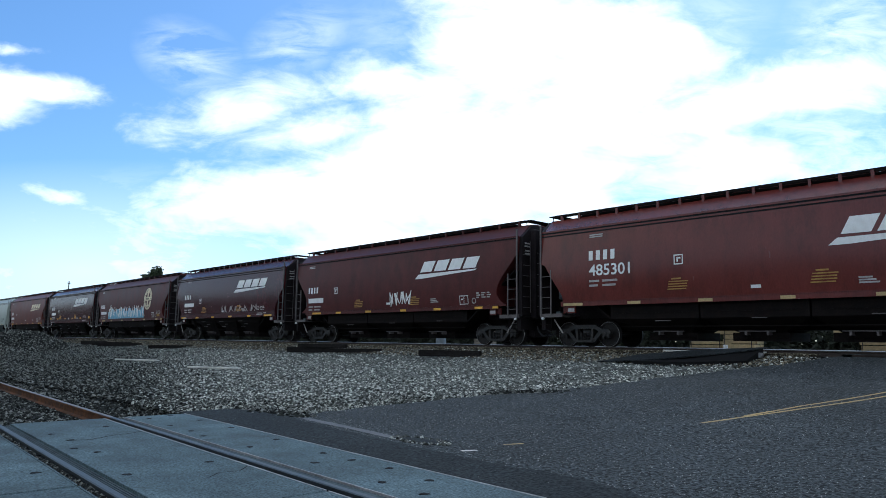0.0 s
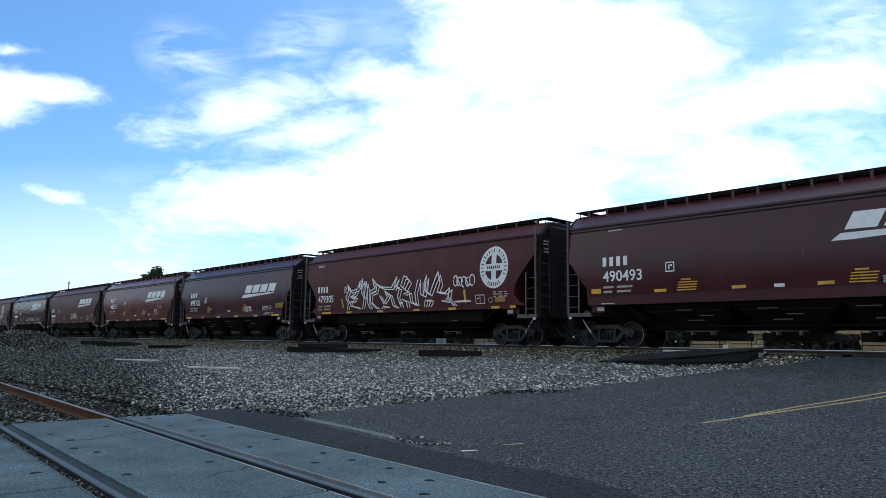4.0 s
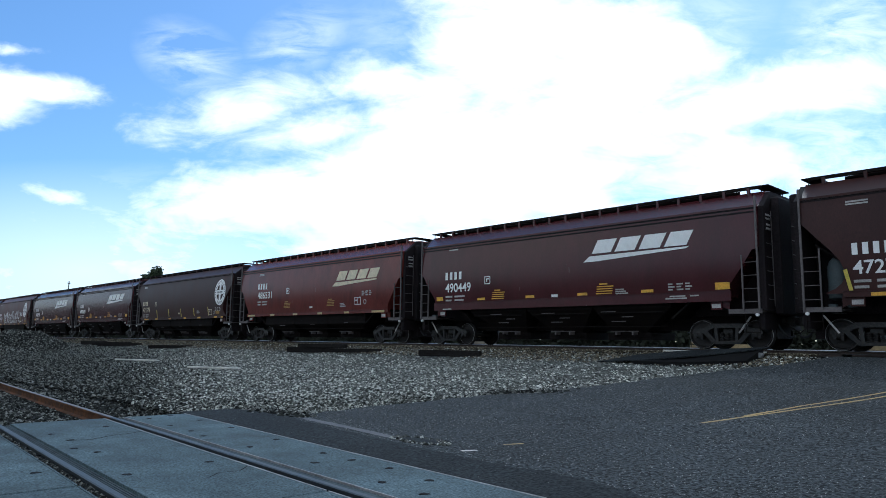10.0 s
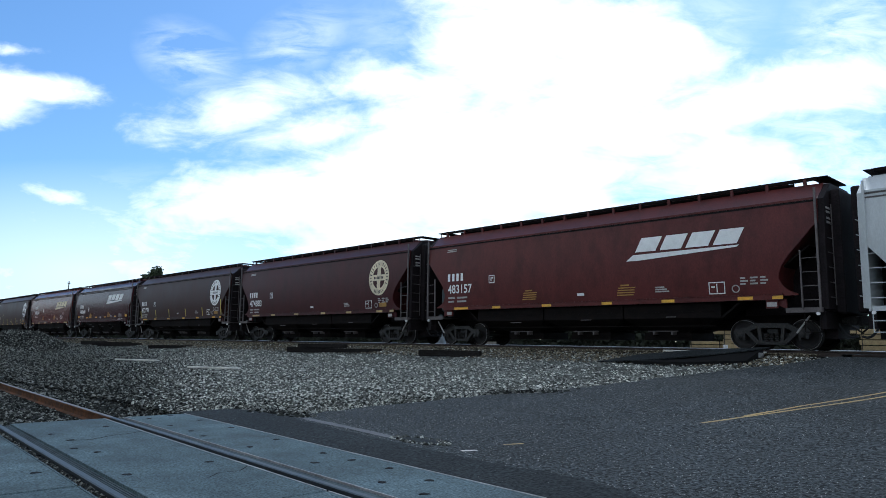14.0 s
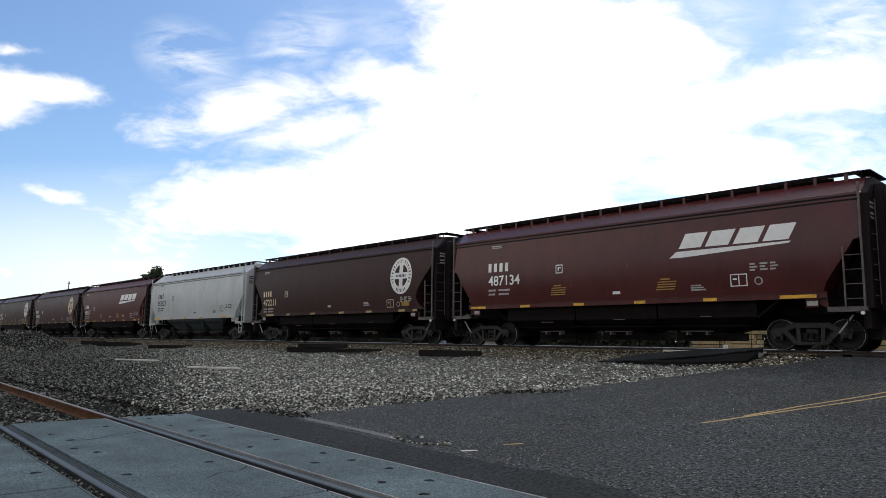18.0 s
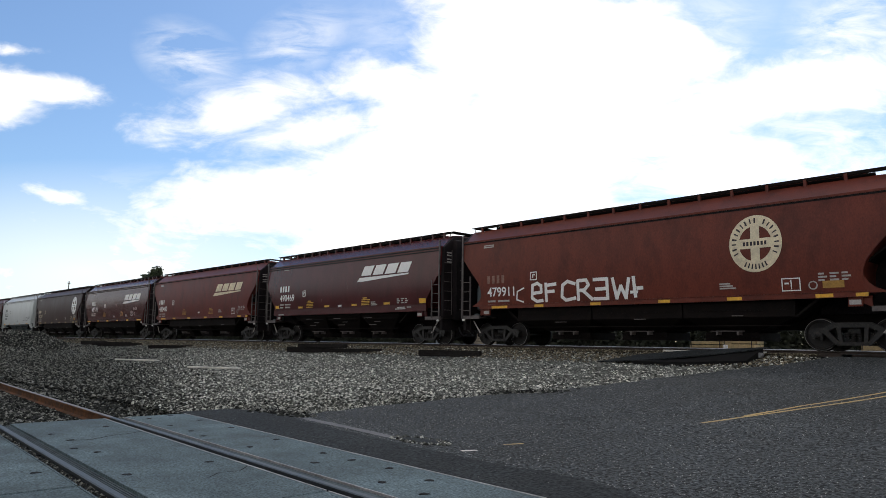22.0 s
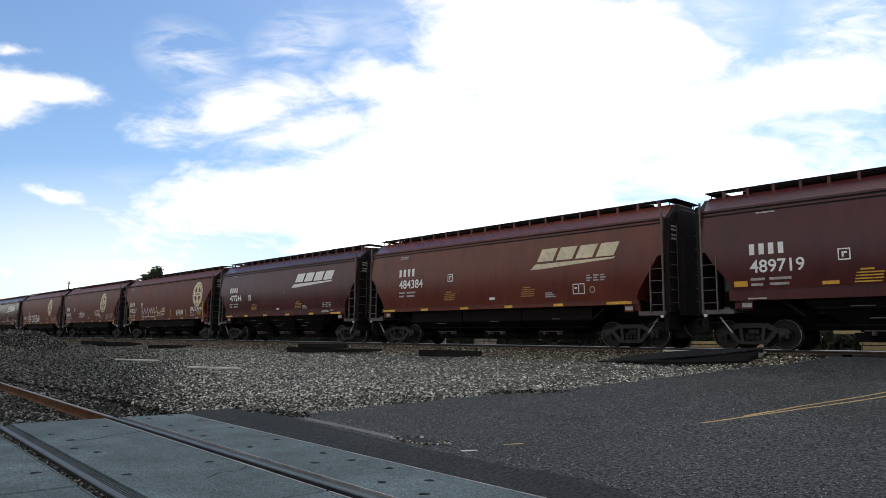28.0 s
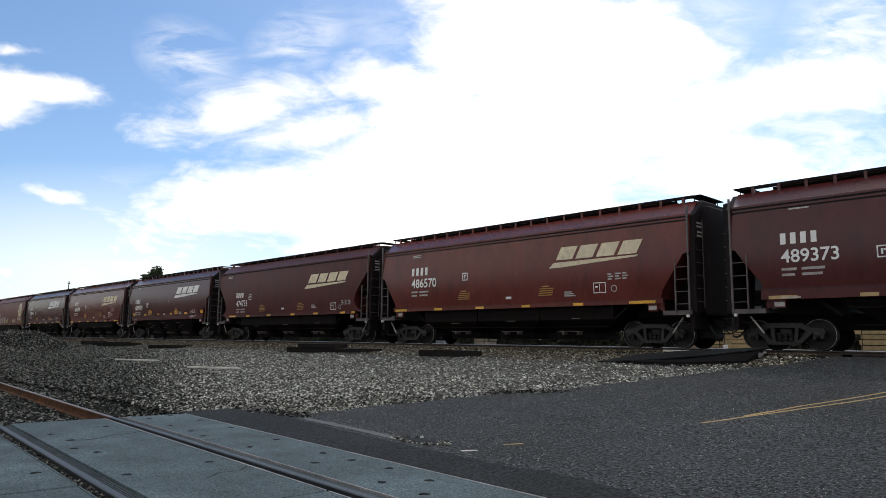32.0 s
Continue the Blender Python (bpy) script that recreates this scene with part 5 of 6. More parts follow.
def emblem_round(car, x, z, r, material):
    """Round emblem: ring of plain bars round a cross."""
    polys = []
    w = 0.90

    def arc(r0, r1, a0, a1, steps):
        for i in range(steps):
            t0, t1 = a0 + (a1 - a0) * i / steps, a0 + (a1 - a0) * (i + 1) / steps
            polys.append([(x + w * r0 * math.cos(t0), z + r0 * math.sin(t0)), (x + w * r1 * math.cos(t0), z + r1 * math.sin(t0)), (x + w * r1 * math.cos(t1), z + r1 * math.sin(t1)), (x + w * r0 * math.cos(t1), z + r0 * math.sin(t1))])
    arc(r * 0.62, r, 0, 2 * math.pi, 48)
    b = 0.17 * r
    for q in (rect(x - w * b, z - 0.63 * r, 2 * w * b, 1.26 * r), rect(x - 0.63 * w * r, z - b, w * (0.63 * r - b), 2 * b), rect(x + w * b, z - b, w * (0.63 * r - b), 2 * b)):
        polys.append(q)
    decal("emblem_round", polys, material, car, "round pale emblem with a cross inside a ring")
    polys = []
    for i in range(19):
        a = math.radians(205 - 230 * i / 18)
        if i != 10:
            arc(r * 0.72, r * 0.90, a - 0.028, a + 0.028 + 0.02 * (i % 2), 1)
    for i in range(7):
        a = math.radians(242 + 56 * i / 6)
        arc(r * 0.72, r * 0.90, a - 0.03, a + 0.035, 1)
    for i in range(7):
        polys.append(rect(x - w * (0.46 * r - 0.135 * r * i), z - 0.07 * r, 0.075 * r, 0.14 * r))
    decal("emblem_lettering", polys, DARKP, car, "dark bars round the emblem", proud=PROUD + 0.004)["kind"] = "stuff"


def box_outline(x, z, w, h, t=0.035):
    return [rect(x, z, w, t), rect(x, z + h - t, w, t), rect(x, z + t, t, h - 2 * t), rect(x + w - t, z + t, t, h - 2 * t)]


def stroke(pts, w):
    out = []
    for (a, b), (c, d) in zip(pts, pts[1:]):
        n = Vector((-(d - b), c - a))
        if n.length < 1e-6:
            continue
        n = n.normalized() * w / 2
        e = Vector((c - a, d - b)).normalized() * w * 0.3
        out.append([(a + n.x - e.x, b + n.y - e.y), (a - n.x - e.x, b - n.y - e.y), (c - n.x + e.x, d - n.y + e.y), (c + n.x + e.x, d + n.y + e.y)])
    return out


def scribble(x, z, w, h, n, rnd, width=0.05):
    """Sprayed tag: n angular looping strokes."""
    out = []
    for i in range(n):
        cx = x + w * (i + 0.5) / n
        cw = w / n * 0.72
        pts = []
        k = rnd.choice((5, 6, 7))
        for j in range(k):
            pts.append((cx + cw * rnd.uniform(-0.7, 0.7), z + h * (j % 2 * 0.75 + rnd.uniform(0, 0.3))))
        out += stroke(pts, width)
    return out


def loops(x, z, w, h, n, rnd, width):
    """Sprayed tag of rounded overlapping strokes."""
    out = []
    for i in range(n):
        cx, cz = x + w * (i + 0.5) / n, z + h * rnd.uniform(0.42, 0.58)
        rx, rz = w / n * rnd.uniform(0.5, 0.7), h * rnd.uniform(0.35, 0.5)
        a0, span = rnd.uniform(0, 6.28), rnd.uniform(3.6, 6.0)
        pts = [(cx + rx * math.cos(a0 + span * k / 9), cz + rz * math.sin(a0 + span * k / 9)) for k in range(10)]
        out += stroke(pts, width)
        if i % 2:
            out += stroke([(cx - rx, cz + rz), (cx + rx * 0.3, cz - rz)], width)
    return out


# per car: form, paint, number, emblem, lettering material, reporting-mark style, extras
MAROON, BROWN, RED, DARK, ROAN, CHAR = (0.074, 0.015, 0.016, 1), (0.082, 0.017, 0.016, 1), (0.132, 0.028, 0.022, 1), (0.060, 0.012, 0.015, 1), (0.136, 0.030, 0.018, 1), (0.044, 0.016, 0.014, 1)
CARS = {
    -6: ("pale", (0.42, 0.45, 0.40, 1), "", "none", "B", ""),
    -5: ("long", RED, "", "word", "C", ""),
    -4: ("short", DARK, "", "word", "W", "y"),
    -3: ("long", BROWN, "", "round", "C", "blue"),
    -2: ("short", DARK, "", "word", "W", "tags"),
    -1: ("long", BROWN, "", "word", "W", "tag"),
    0: ("mid", RED, "485301", "word", "W", ""),
    1: ("short", DARK, "498102", "word", "W", "tag2"),
    2: ("long", BROWN, "479305", "round", "W", "big"),
    3: ("short", DARK, "490493", "word", "W", "y"),
    4: ("short", DARK, "490489", "word", "W", "y"),
    5: ("long", CHAR, "471574", "round", "W", "ticks"),
    6: ("mid", RED, "486531", "word", "C", ""),
    7: ("short", DARK, "490449", "word", "W", "y"),
    8: ("long", CHAR, "472791", "round", "W", "ticks"),
    9: ("long", (0.056, 0.013, 0.014, 1), "474883", "round", "C", ""),
    10: ("long", (0.098, 0.022, 0.020, 1), "483157", "word", "W", ""),
    11: ("pale", (0.55, 0.57, 0.57, 1), "852523", "none", "B", ""),
    12: ("long", CHAR, "472211", "round", "W", ""),
    13: ("mid", BROWN, "487134", "word", "W", ""),
    14: ("long", RED, "482400", "word", "C", ""),
    15: ("short", MAROON, "490469", "word", "W", "y"),
    16: ("long", ROAN, "479911", "round", "C", "crew"),
    17: ("long", ROAN, "481029", "round", "C", "tags2"),
    18: ("long", ROAN, "478357", "round", "C", "row"),
    19: ("short", BROWN, "477244", "word", "W", ""),
    20: ("mid", ROAN, "484384", "word", "C", ""),
    21: ("short", BROWN, "489719", "word", "W", "y"),
    22: ("long", BROWN, "474733", "word", "C", ""),
    23: ("mid", RED, "486570", "word", "C", ""),
    24: ("short", BROWN, "489373", "word", "W", ""),
}
# place of each car's leading corner post along the line, metres to the left of the camera at 9 s
POST = {-6: 233.0, -5: 216.55, -4: 198.7, -3: 182.51, -2: 164.63, -1: 148.07, 0: 130.51, 1: 113.31, 2: 96.67, 3: 78.78, 4: 62.52, 5: 45.99, 6: 28.29, 7: 11.02, 8: -5.32,
        9: -23.22, 10: -40.97, 11: -58.54, 12: -75.03, 13: -92.76, 14: -109.71, 15: -127.42, 16: -143.98, 17: -161.46, 18: -179.32, 19: -196.96, 20: -213.36,
        21: -230.5, 22: -247.02, 23: -264.52, 24: -281.71}
NAMES = {"short": "modern", "mid": "three-bay", "long": "older curved-side", "pale": "three-bay"}


def dress(car, idx):
    form, paint, number, emblem, letters, extra = CARS[idx]
    L = FORMS[form][0]
    h = L / 2
    rnd = random.Random(idx + 50)
    def stencil(name, polys, material, parent):
        return decal(name, polys, material, parent)

    lm = {"W": WHITE, "C": CREAM, "B": BLACKL}[letters]
    older = form == "long"
    nm = BLACKL if letters == "B" else (CREAM if idx in (5, 12) else WHITE)
    # reporting mark as four plain bars, then the number
    nx, nz, dw, hh = {"short": (1.55, 2.30, 1.55, 0.37), "mid": (2.24, 2.55, 1.68, 0.39), "long": (1.33, 2.10, 1.45, 0.36), "pale": (1.51, 2.52, 1.5, 0.38)}[form]
    nx, nz = {10: (1.35, 2.2), 13: (2.1, 2.42), 19: (1.51, 2.5), 22: (2.6, 2.16), 24: (1.51, 2.54), 1: (1.7, 2.38), 7: (1.62, 2.26), 16: (1.5, 1.98)}.get(idx, (nx, nz))
    nx -= h
    for i in range(4):
        decal("reporting_bar", [rect(nx + dw * 0.18 * i, nz + hh + 0.16, dw * 0.10, hh * 0.90)], FADED if idx == 16 else nm, car)
    if not number:
        decal("number_bar", [rect(nx, nz, dw, hh * 0.7)], nm, car)
    if number:
        text("car_number", number, nx, nz, hh, nm, car, width=dw)
    st = BLACKL if letters == "B" else GREY_ST
    stencil("load_stencil", [rect(nx, nz - 0.24, 0.42, 0.075), rect(nx + 0.55, nz - 0.24, 0.62, 0.075), rect(nx, nz - 0.40, 0.36, 0.075), rect(nx + 0.55, nz - 0.40, 0.55, 0.075)], st, car)
    if emblem == "word":
        ex, ez = {"short": (9.0, 3.34), "mid": (10.2, 3.22), "long": (10.25, 3.24)}[form]
        ex, ez = {1: (9.25, 2.96), 22: (10.6, 3.22), 14: (10.45, 3.24), 7: (8.9, 3.34), 21: (9.2, 3.34)}.get(idx, (ex, ez))
        emblem_wordmark(car, -h + ex, ez, {"short": 4.2, "mid": 3.95, "long": 4.05}[form], lm)
    elif emblem == "round":
        emblem_round(car, -h + {16: 12.45, 17: 12.3, -3: 12.3, 5: 14.8, 8: 14.35}.get(idx, 14.2), 3.18, 0.87, lm)
    bx, bz = {"short": (3.97, 2.50), "mid": (5.55, 2.72), "long": (3.78, 2.53), "pale": (4.1, 2.85)}[form]
    bx += 0.45 * (idx == 22)
    stencil("inspection_box", box_outline(-h + bx, bz, 0.32, 0.33) + [rect(-h + bx + 0.1, bz + 0.09, 0.05, 0.15), rect(-h + bx + 0.16, bz + 0.19, 0.08, 0.05)], nm, car)
    # data stencils: x, z of rows; service panel; ochre instruction blocks; conspicuity plates
    hx, hz = {"short": (1.76, 4.09), "mid": (2.24, 3.94), "long": (1.22, 4.02), "pale": (1.6, 4.0)}[form]
    stencil("height_stencil", [rect(-h + hx, hz, 0.56, 0.045), rect(-h + hx, hz + 0.075, 0.56, 0.045)], st, car)
    sx_, sz_ = {"short": (12.0, 1.86), "mid": (12.19, 1.91), "long": (13.15, 1.70), "pale": (12.0, 1.9)}[form]
    if form != "short" or idx == 1:
        if idx == 1:
            sx_, sz_ = 11.94, 1.70
        stencil("service_panel", box_outline(-h + sx_, sz_, 0.52, 0.38, 0.03) + [rect(-h + sx_ + 0.25, sz_ + 0.05, 0.03, 0.28), rect(-h + sx_ + 0.08, sz_ + 0.20, 0.12, 0.05)], nm, car)
        cxx, czz = -h + sx_ + 0.85, sz_ + 0.14
        ring = [[(cxx + r0 * math.cos(q), czz + r0 * math.sin(q)) for r0, q in ((0.09, t0), (0.125, t0), (0.125, t0 + 0.45), (0.09, t0 + 0.45))] for t0 in (0.4488 * k for k in range(14))]
        stencil("round_stamp", ring, st, car)
    lx, lz = {"short": (12.2, 1.88), "mid": (12.8, 2.36), "long": (14.15, 1.95), "pale": (12.9, 2.1)}[form]
    stencil("shop_stencil", [rect(-h + lx + 0.30 * j, lz + 0.09 * k, 0.16 + 0.07 * ((j + k) % 2), 0.05) for k in range(3) for j in range(3)], st, car)
    dx = {"short": (7.4, 10.2), "mid": (8.0, 10.9), "long": (8.15, 11.3), "pale": (8.0, 11.0)}[form]
    stencil("builder_stencil", [rect(-h + dx[0], 1.84, 0.30, 0.10)], nm, car)
    stencil("tare_stencil", [rect(-h + dx[1], 1.84 + 0.07 * k, 0.5 - 0.08 * k, 0.045) for k in range(3)], st, car)
    if form == "short" or form == "mid" or idx in (10, 14, 22, -1):
        for x0 in {"short": (4.34, 9.39), "mid": (5.28, 9.68), "long": (5.55, 9.82), "pale": (5.3, 9.7)}[form]:
            zb = {"short": 1.87, "mid": 1.91, "long": 1.78}.get(form, 1.9)
            stencil("instruction_block", [rect(-h + x0 + (0.16 if k == 4 else 0.02 * k), zb + 0.082 * k, (0.66 if k < 4 else 0.34) + 0.02 * (k % 2), 0.036 if k < 4 else 0.05) for k in range(5)], YELLOW if extra == "y" else OCHRE, car)
    for k, (y, z, w) in enumerate(((-1.32, 4.05, 0.5), (-1.32, 3.93, 0.5), (-1.3, 3.75, 0.36), (-1.3, 3.63, 0.36))):
        part("end_stencil", Shape().box(h + 0.164, h + 0.168, y, y + w, z, z + 0.06), st, car, "pale stencilled line")
    plates = {"y": [(3.53, 0.43), (6.14, 0.43), (8.59, 0.43), (11.2, 0.45)], "mid": [(1.08, 0.85), (3.78, 0.5), (6.33, 0.47), (8.84, 0.42), (11.29, 0.45), (13.62, 1.0)], "short": [(1.1, 0.8), (3.5, 0.45), (5.9, 0.45), (8.4, 0.45), (10.9, 0.45), (13.0, 0.9)],
              "long": [(1.72, 0.85), (3.96, 0.44), (6.52, 0.44), (9.2, 0.43), (11.52, 0.46), (14.05, 0.46), (15.07, 0.30)], "pale": [(1.1, 0.9), (3.9, 0.45), (6.4, 0.45), (9.0, 0.45), (12.2, 0.9)]}
    for x0, w in plates["y" if extra == "y" else form]:
        z = 1.85 if extra == "y" else (SILL_Z - 0.115)
        yo = side_y(z) + (0.006 if extra == "y" else 0.054)
        s = Shape().box(-h + x0, -h + x0 + w, -yo - 0.010, -yo + 0.004, z, z + 0.10)
        part("reflector", s, YELLOW if extra == "y" or idx % 3 else PALE_Y, car)
    if form == "short":
        ysl = -side_y(SILL_Z) - 0.054
        for x0, w, zz in ((12.25, 0.55, 1.66), (12.95, 0.30, 1.66), (12.1, 0.75, 1.59), (1.45, 0.55, 1.50)):
            part("sill_stencil", Shape().box(-h + x0, -h + x0 + w, ysl - 0.004, ysl, zz, zz + 0.045), st, car)
    if extra == "y":
        decal("end_plate", [rect(-h + 13.79, 1.84, 0.46, 0.22)], YELLOW, car, "bright yellow plate near the end")
        decal("end_plate", [rect(-h + 1.04, 1.89, 0.41, 0.17)], YELLOW, car, "bright yellow plate near the end")
    elif emblem == "round":
        decal("end_plate", [rect(h - 2.15, 1.75, 0.55, 0.2)], OCHRE, car, "ochre plate near the end")
    if extra == "ticks":
        for x in ((4.22, 6.47, 8.67, 10.87, 13.14) if idx == 5 else (1.2, 4.22, 6.76, 9.71, 12.47, 15.25)):
            top = 2.66 if x > 15 else 2.20
            decal("yellow_tick", stroke([(-h + x - 0.06, top), (-h + x + 0.04, 1.68)], 0.10), YELP, car)
    if extra == "big":
        g0 = -h + 4.0
        pol = []
        for line in ([(0, 1.6), (.1, 2.0), (-.1, 2.3), (.15, 2.65), (.05, 2.95), (.3, 2.6), (.85, 2.7), (.7, 2.45), (.3, 2.3), (.75, 2.3)],
                     [(.75, 2.3), (.6, 2.1), (.3, 2.05), (.35, 1.85), (.9, 1.75), (1.0, 1.62)], [(.9, 2.7), (1.1, 3.1), (1.05, 2.75), (1.3, 3.2), (1.25, 2.5), (1.45, 2.2), (1.3, 1.7)],
                     [(1.45, 2.2), (1.6, 3.05), (1.75, 2.6), (1.7, 2.0), (1.95, 1.64)], [(1.9, 2.55), (2.3, 2.65), (2.1, 3.15), (2.5, 2.85), (2.4, 2.5), (2.0, 2.4), (1.95, 2.0), (2.3, 1.75), (2.6, 1.62)],
                     [(2.5, 2.85), (2.9, 2.7), (3.6, 2.65), (4.0, 3.15), (3.8, 2.6)], [(2.7, 2.3), (3.0, 1.9), (3.3, 2.2), (3.1, 2.5), (3.5, 2.3), (3.7, 1.8), (4.0, 1.65)],
                     [(2.8, 1.62), (3.0, 1.78), (3.3, 1.7)], [(3.9, 2.7), (4.2, 2.6), (4.05, 2.2), (4.3, 1.7)], [(4.5, 3.15), (4.3, 2.7), (4.6, 2.5), (4.9, 2.9), (4.7, 3.1), (4.5, 3.15)],
                     [(4.5, 2.3), (4.9, 2.4), (5.0, 1.9), (5.4, 1.75), (5.3, 2.3), (5.5, 2.9)], [(4.4, 2.05), (4.7, 1.95), (4.75, 1.65)]):
            pol += stroke([(g0 + a, b) for a, b in line], 0.06) + stroke([(g0 + a + 0.17, 0.16 + 0.9 * b) for a, b in line], 0.05)
        for line in ([(5.7, 2.9), (5.7, 2.25), (5.9, 2.15), (6.0, 2.9), (6.1, 3.1), (6.0, 2.4), (6.3, 2.2), (6.7, 2.95), (6.85, 3.2)], [(5.9, 1.62), (6.0, 1.95), (6.4, 1.95), (6.2, 1.62)],
                     [(6.85, 3.2), (7.0, 2.7), (6.8, 2.3), (7.3, 2.25), (7.6, 2.45), (7.5, 2.0), (7.8, 1.7), (7.9, 1.62)], [(7.1, 1.9), (7.4, 1.85), (7.5, 2.1)], [(7.9, 1.84), (8.7, 1.86)]):
            pol += stroke([(g0 + a, b) for a, b in line], 0.06) + stroke([(g0 + a + 0.17, 0.16 + 0.9 * b) for a, b in line], 0.05)
        decal("graffiti", pol, WHITE, car, "large white outline graffiti")
        decal("graffiti", loops(-h + 11.85, 2.45, 1.25, 0.5, 5, rnd, 0.055), WHITE, car, "small white sprayed tag")
        decal("yellow_tick", stroke([(-h + 12.5, 2.3), (-h + 12.55, 1.8)], 0.12), YELP, car)
        decal("yellow_tick", stroke([(-h + 3.55, 2.2), (-h + 3.65, 1.8)], 0.09), YELP, car)
    if extra == "crew":
        pol, g0, gw = [], -h + 3.84, 4.6
        for line in ([(.00, .45), (.10, .50), (.10, .85), (.06, 1.0), (.01, .90), (.0, .2), (.05, .0), (.11, .05)], [(.15, .0), (.15, .95), (.15, .85), (.25, .90)], [(.15, .5), (.23, .52)],
                     [(.44, .85), (.37, 1.0), (.32, .8), (.31, .2), (.35, .0), (.44, .1)], [(.47, .0), (.47, 1.0), (.55, 1.0), (.57, .75), (.53, .5), (.48, .48)], [(.52, .45), (.60, .0)],
                     [(.62, 1.0), (.74, 1.0), (.74, .0), (.62, .02)], [(.64, .5), (.73, .52)], [(.79, 1.0), (.82, .0), (.86, .6), (.90, .0), (.93, .95)], [(.97, 1.0), (.98, .05)], [(1.0, .45), (1.04, .46)]):
            pol += stroke([(g0 + gw * a, 1.70 + 0.70 * b) for a, b in line], 0.125)
        decal("graffiti", pol, WHITE, car, "white sprayed block letters")
        decal("graffiti", stroke([(-h + 3.45, 2.25), (-h + 3.1, 2.12), (-h + 3.06, 1.8), (-h + 3.4, 1.7)], 0.06), WHITE, car, "white sprayed stroke")
    if extra == "blue":
        decal("graffiti", scribble(-h + 3.2, 1.75, 8.5, 0.95, 14, rnd, 0.075), WHITE, car, "white sprayed lettering with blue fill")
        decal("graffiti", [rect(-h + 3.2 + 0.7 * i, 1.70, 0.70, 0.62 + 0.2 * (i % 2)) for i in range(12)], BLUEP, car, "pale blue spray fill", proud=PROUD - 0.004)
    if extra == "tags":
        decal("graffiti", scribble(h - 8.0, 1.8, 5.0, 0.45, 8, rnd, 0.05), GREY_ST, car, "pale sprayed tags")
    if extra == "tags2":
        decal("graffiti", loops(-h + 5.5, 1.95, 1.6, 0.45, 9, rnd, 0.03) + scribble(-h + 5.6, 2.2, 1.1, 0.35, 2, rnd, 0.025), WHITE, car, "white sprayed tag")
        decal("graffiti", scribble(-h + 3.5, 1.85, 1.2, 0.5, 4, rnd, 0.035), DARKP, car, "dark sprayed tag")
        decal("graffiti", loops(-h + 0.86, 2.22, 0.42, 0.32, 2, rnd, 0.03), GREY_ST, car, "small pale sprayed tag")
        decal("graffiti", box_outline(-h + 2.62, 1.72, 0.62, 0.42, 0.03) + scribble(-h + 2.66, 1.76, 0.5, 0.30, 2, rnd, 0.035), GREY_ST, car, "small boxed sprayed tag")
        decal("graffiti", loops(-h + 10.1, 2.05, 1.4, 0.5, 5, rnd, 0.04), WHITE, car, "white sprayed tag")
        decal("graffiti", stroke([(-h + 10.5, 1.7), (-h + 10.6, 2.1), (-h + 12.0, 2.0), (-h + 11.9, 1.68)], 0.035), WHITE, car, "white sprayed line")
    if extra == "row":
        pol, tops = [], (3.95, 4.55, 5.1, 5.6, 6.0, 6.4, 6.95)
        for a, b in zip(tops, tops[1:]):
            pol += stroke([(-h + a + (b - a) * k / 6, 2.42 - 0.40 * math.sin(math.pi * k / 6) ** 0.7) for k in range(7)], 0.045)
            pol += stroke([(-h + a, 2.50), (-h + a + 0.22, 1.95), (-h + a + 0.38, 1.66)], 0.035)
        pol += stroke([(-h + 6.9, 2.5), (-h + 7.2, 2.1), (-h + 7.05, 1.72), (-h + 7.4, 2.02), (-h + 7.75, 1.98), (-h + 8.05, 1.76)], 0.05)
        pol += stroke([(-h + 4.0 + 0.25 * k, 1.72 + 0.06 * (k % 2)) for k in range(11)], 0.04)
        decal("graffiti", pol, WHITE, car, "row of spiky white sprayed arcs")
        decal("graffiti", loops(-h + 6.7, 1.66, 1.3, 0.45, 3, rnd, 0.05), YELP, car, "yellow sprayed loops")
        decal("graffiti", loops(-h + 7.88, 2.05, 0.7, 0.35, 3, rnd, 0.045), WHITE, car, "small white sprayed tag")
        decal("graffiti", scribble(-h + 10.6, 1.7, 1.3, 0.5, 5, rnd, 0.035), WHITE, car, "spiky white sprayed tag")
        decal("graffiti", scribble(-h + 13.1, 2.0, 1.9, 0.34, 6, rnd, 0.035), WHITE, car, "white sprayed tag")
        for x, zt in ((1.25, 2.66), (3.95, 2.2), (6.5, 2.38), (9.7, 2.18), (12.38, 2.17), (15.1, 2.66)):
            decal("yellow_tick", stroke([(-h + x - 0.06, zt), (-h + x + 0.05, 1.68)], 0.09), YELP, car)
    if extra == "tag":
        decal("graffiti", scribble(-h + 8.3, 1.75, 1.7, 0.7, 4, rnd, 0.06), WHITE, car, "white sprayed tag")
    if extra == "tag2":
        decal("graffiti", loops(-h + 9.6, 1.70, 0.9, 0.42, 4, rnd, 0.05), WHITE, car, "white sprayed tag")
        text("graffiti", "HOMEY", -h + 13.44, 1.93, 0.32, YELP, car, width=0.95, bold=0.0, label="yellow sprayed word")
    colour = {MAROON: "dark maroon", BROWN: "brown", RED: "red-brown", DARK: "dark purple-brown", CHAR: "grimy blackish brown", ROAN: "rust-brown"}.get(paint, {9: "dark brown", 10: "dull red-brown"}.get(idx, "pale grey"))
    what = {"word": "with a slanted pale emblem", "round": "with a round cross emblem", "none": "with black lettering"}[emblem]
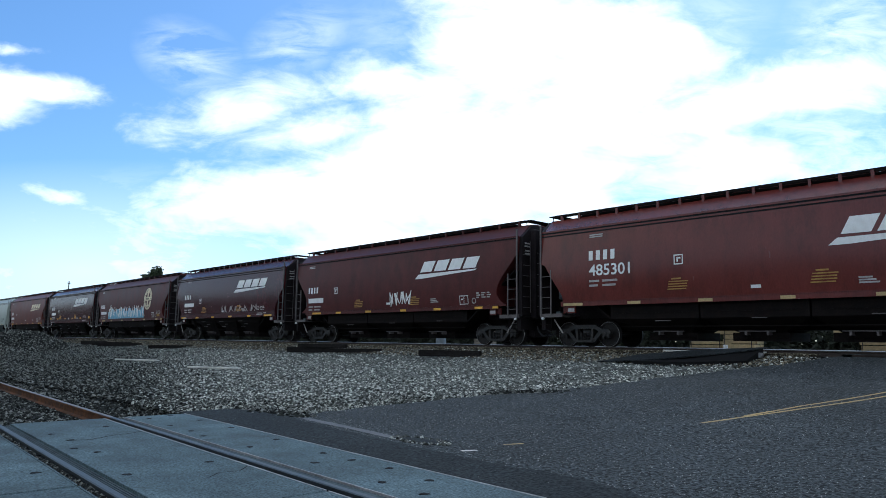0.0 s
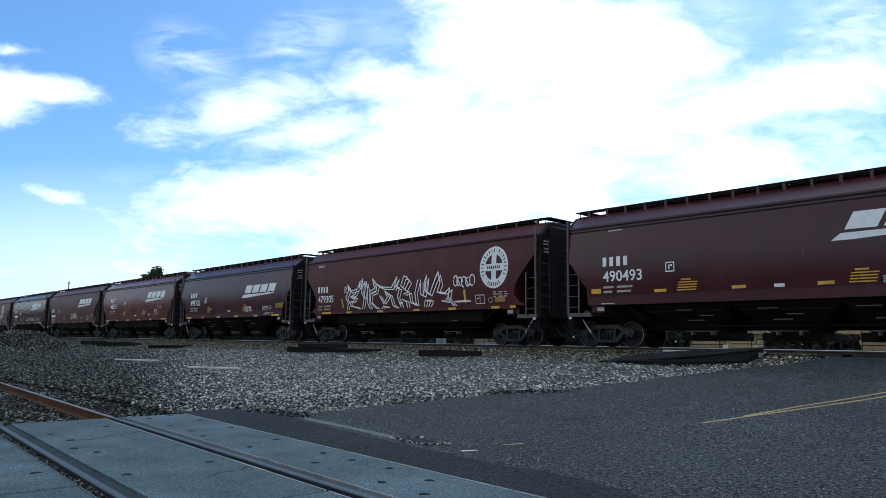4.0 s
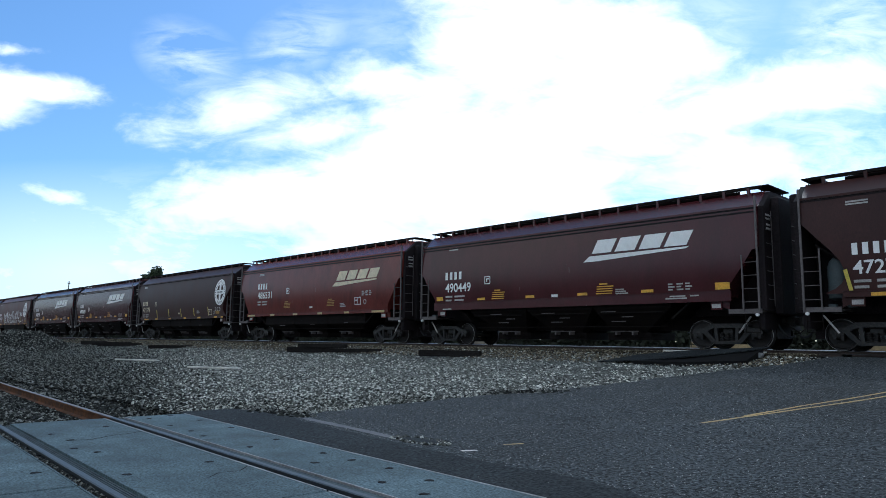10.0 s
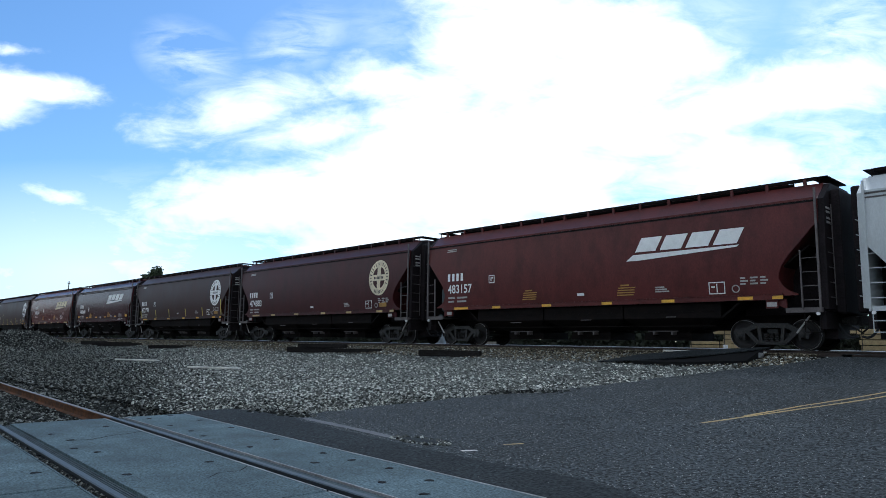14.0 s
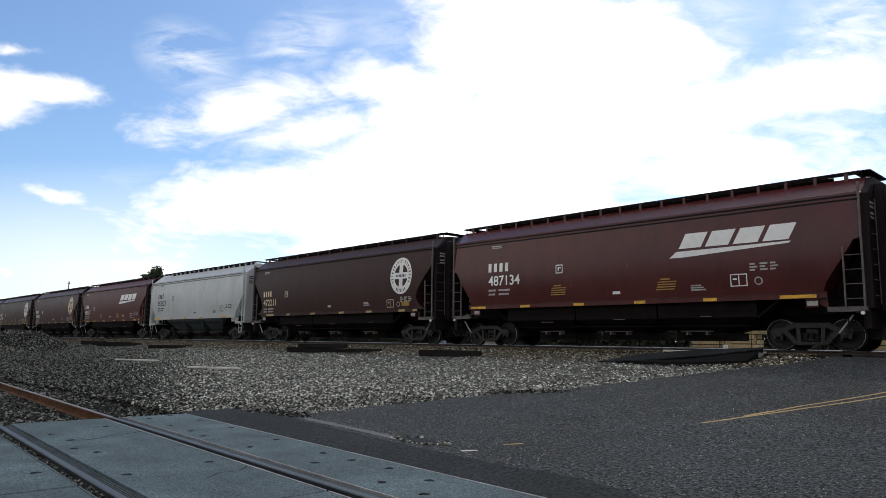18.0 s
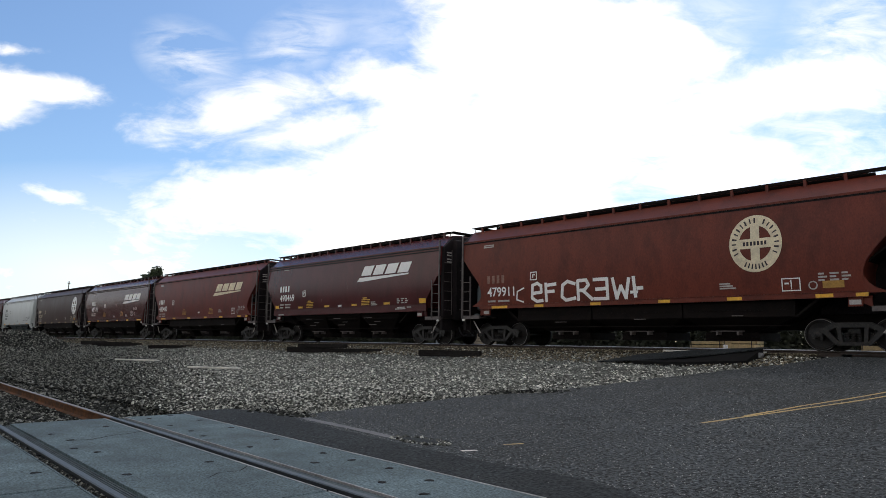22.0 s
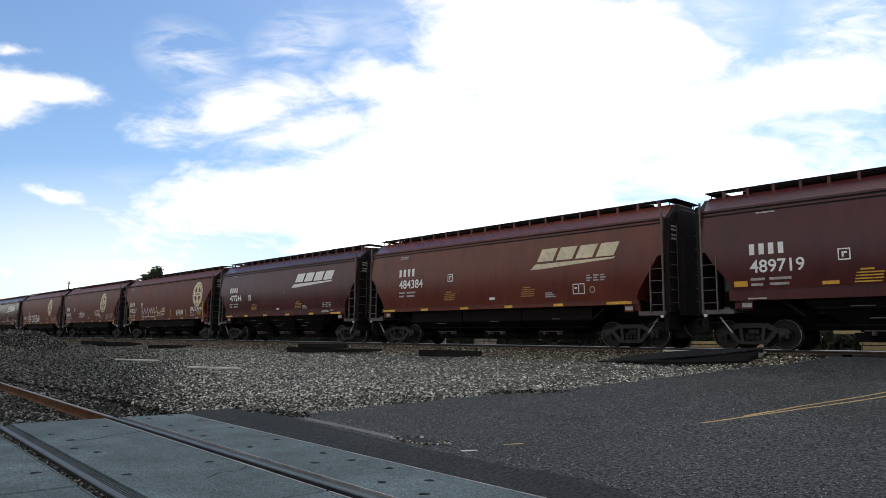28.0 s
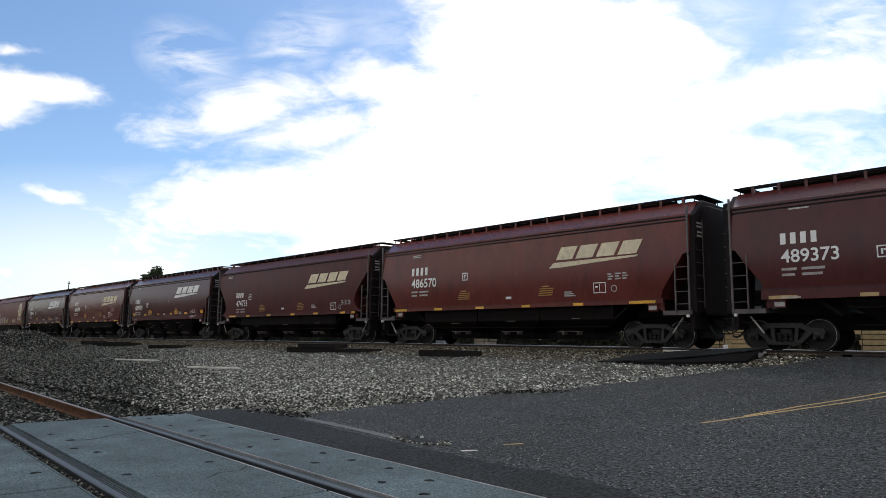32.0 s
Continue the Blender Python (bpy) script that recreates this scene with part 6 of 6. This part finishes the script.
    more = {"big": ", large graffiti", "crew": ", white graffiti lettering", "blue": ", blue-white graffiti", "row": ", sprayed tags", "tags": ", sprayed tags", "tags2": ", sprayed tags"}.get(extra, "")
    tagged(car, "%s covered hopper car %s%s" % (colour, what, more))
    for o in car.children_recursive:
        o.color = paint


def build_all():
    """One car of each form first, its bare copies next, lettering last."""
    first, train = {}, {}
    for idx in CARS:
        form = CARS[idx][0]
        if form not in first:
            first[form] = make_car(form)
            train[idx] = first[form]
        else:
            train[idx] = copy_thing(first[form], pose(0, 0, 0))
    for idx, car in train.items():
        dress(car, idx)
    return train


TRAIN = build_all()

# ---------------------------------------------------------------- what moves
# seconds and the way the train has run since 9 s, metres
RUN = [(0, -113.87), (1, -101.33), (2, -88.76), (3, -76.19), (6, -37.75), (7, -25.15), (8, -12.52), (9, 0.04), (10, 12.51), (11, 25.78), (12, 38.4), (13, 50.99), (14, 64.07),
       (17, 101.63), (18, 114.2), (19, 126.75), (20, 139.72), (21, 152.31), (22, 164.88), (23, 177.42), (24, 189.88), (25, 202.5), (28, 240.68), (29, 252.75), (30, 265.93), (31, 278.44), (32, 290.94)]


def run(t):
    for (t0, a), (t1, b) in zip(RUN, RUN[1:]):
        if t <= t1:
            return a + (b - a) * (t - t0) / (t1 - t0)
    return RUN[-1][1]


def motions():
    for idx, car in TRAIN.items():
        h = FORMS[CARS[idx][0]][0] / 2
        walk(car, [(t, pose(-(POST[idx] + s) + h, TRACK_Y, RAIL_Z)) for t, s in RUN])
        # wheels roll while the car is near enough for it to be seen
        near_t = [i / 30 for i in range(961) if -48 < -(POST[idx] + run(i / 30)) + h < 14]
        if not near_t:
            continue
        times = ([0.0] if near_t[0] > 0 else []) + near_t + ([32.0] if near_t[-1] < 32 else [])
        for w in [o for o in car.children_recursive if o.name.startswith("wheelset")]:
            m0 = w.matrix_basis.copy()
            lo, hi = run(near_t[0]), run(near_t[-1])
            walk(w, [(t, m0 @ pose(0, 0, 0, 0, -math.degrees((min(max(run(t), lo), hi) - lo) / R_WHEEL), 0)) for t in times])


motions()
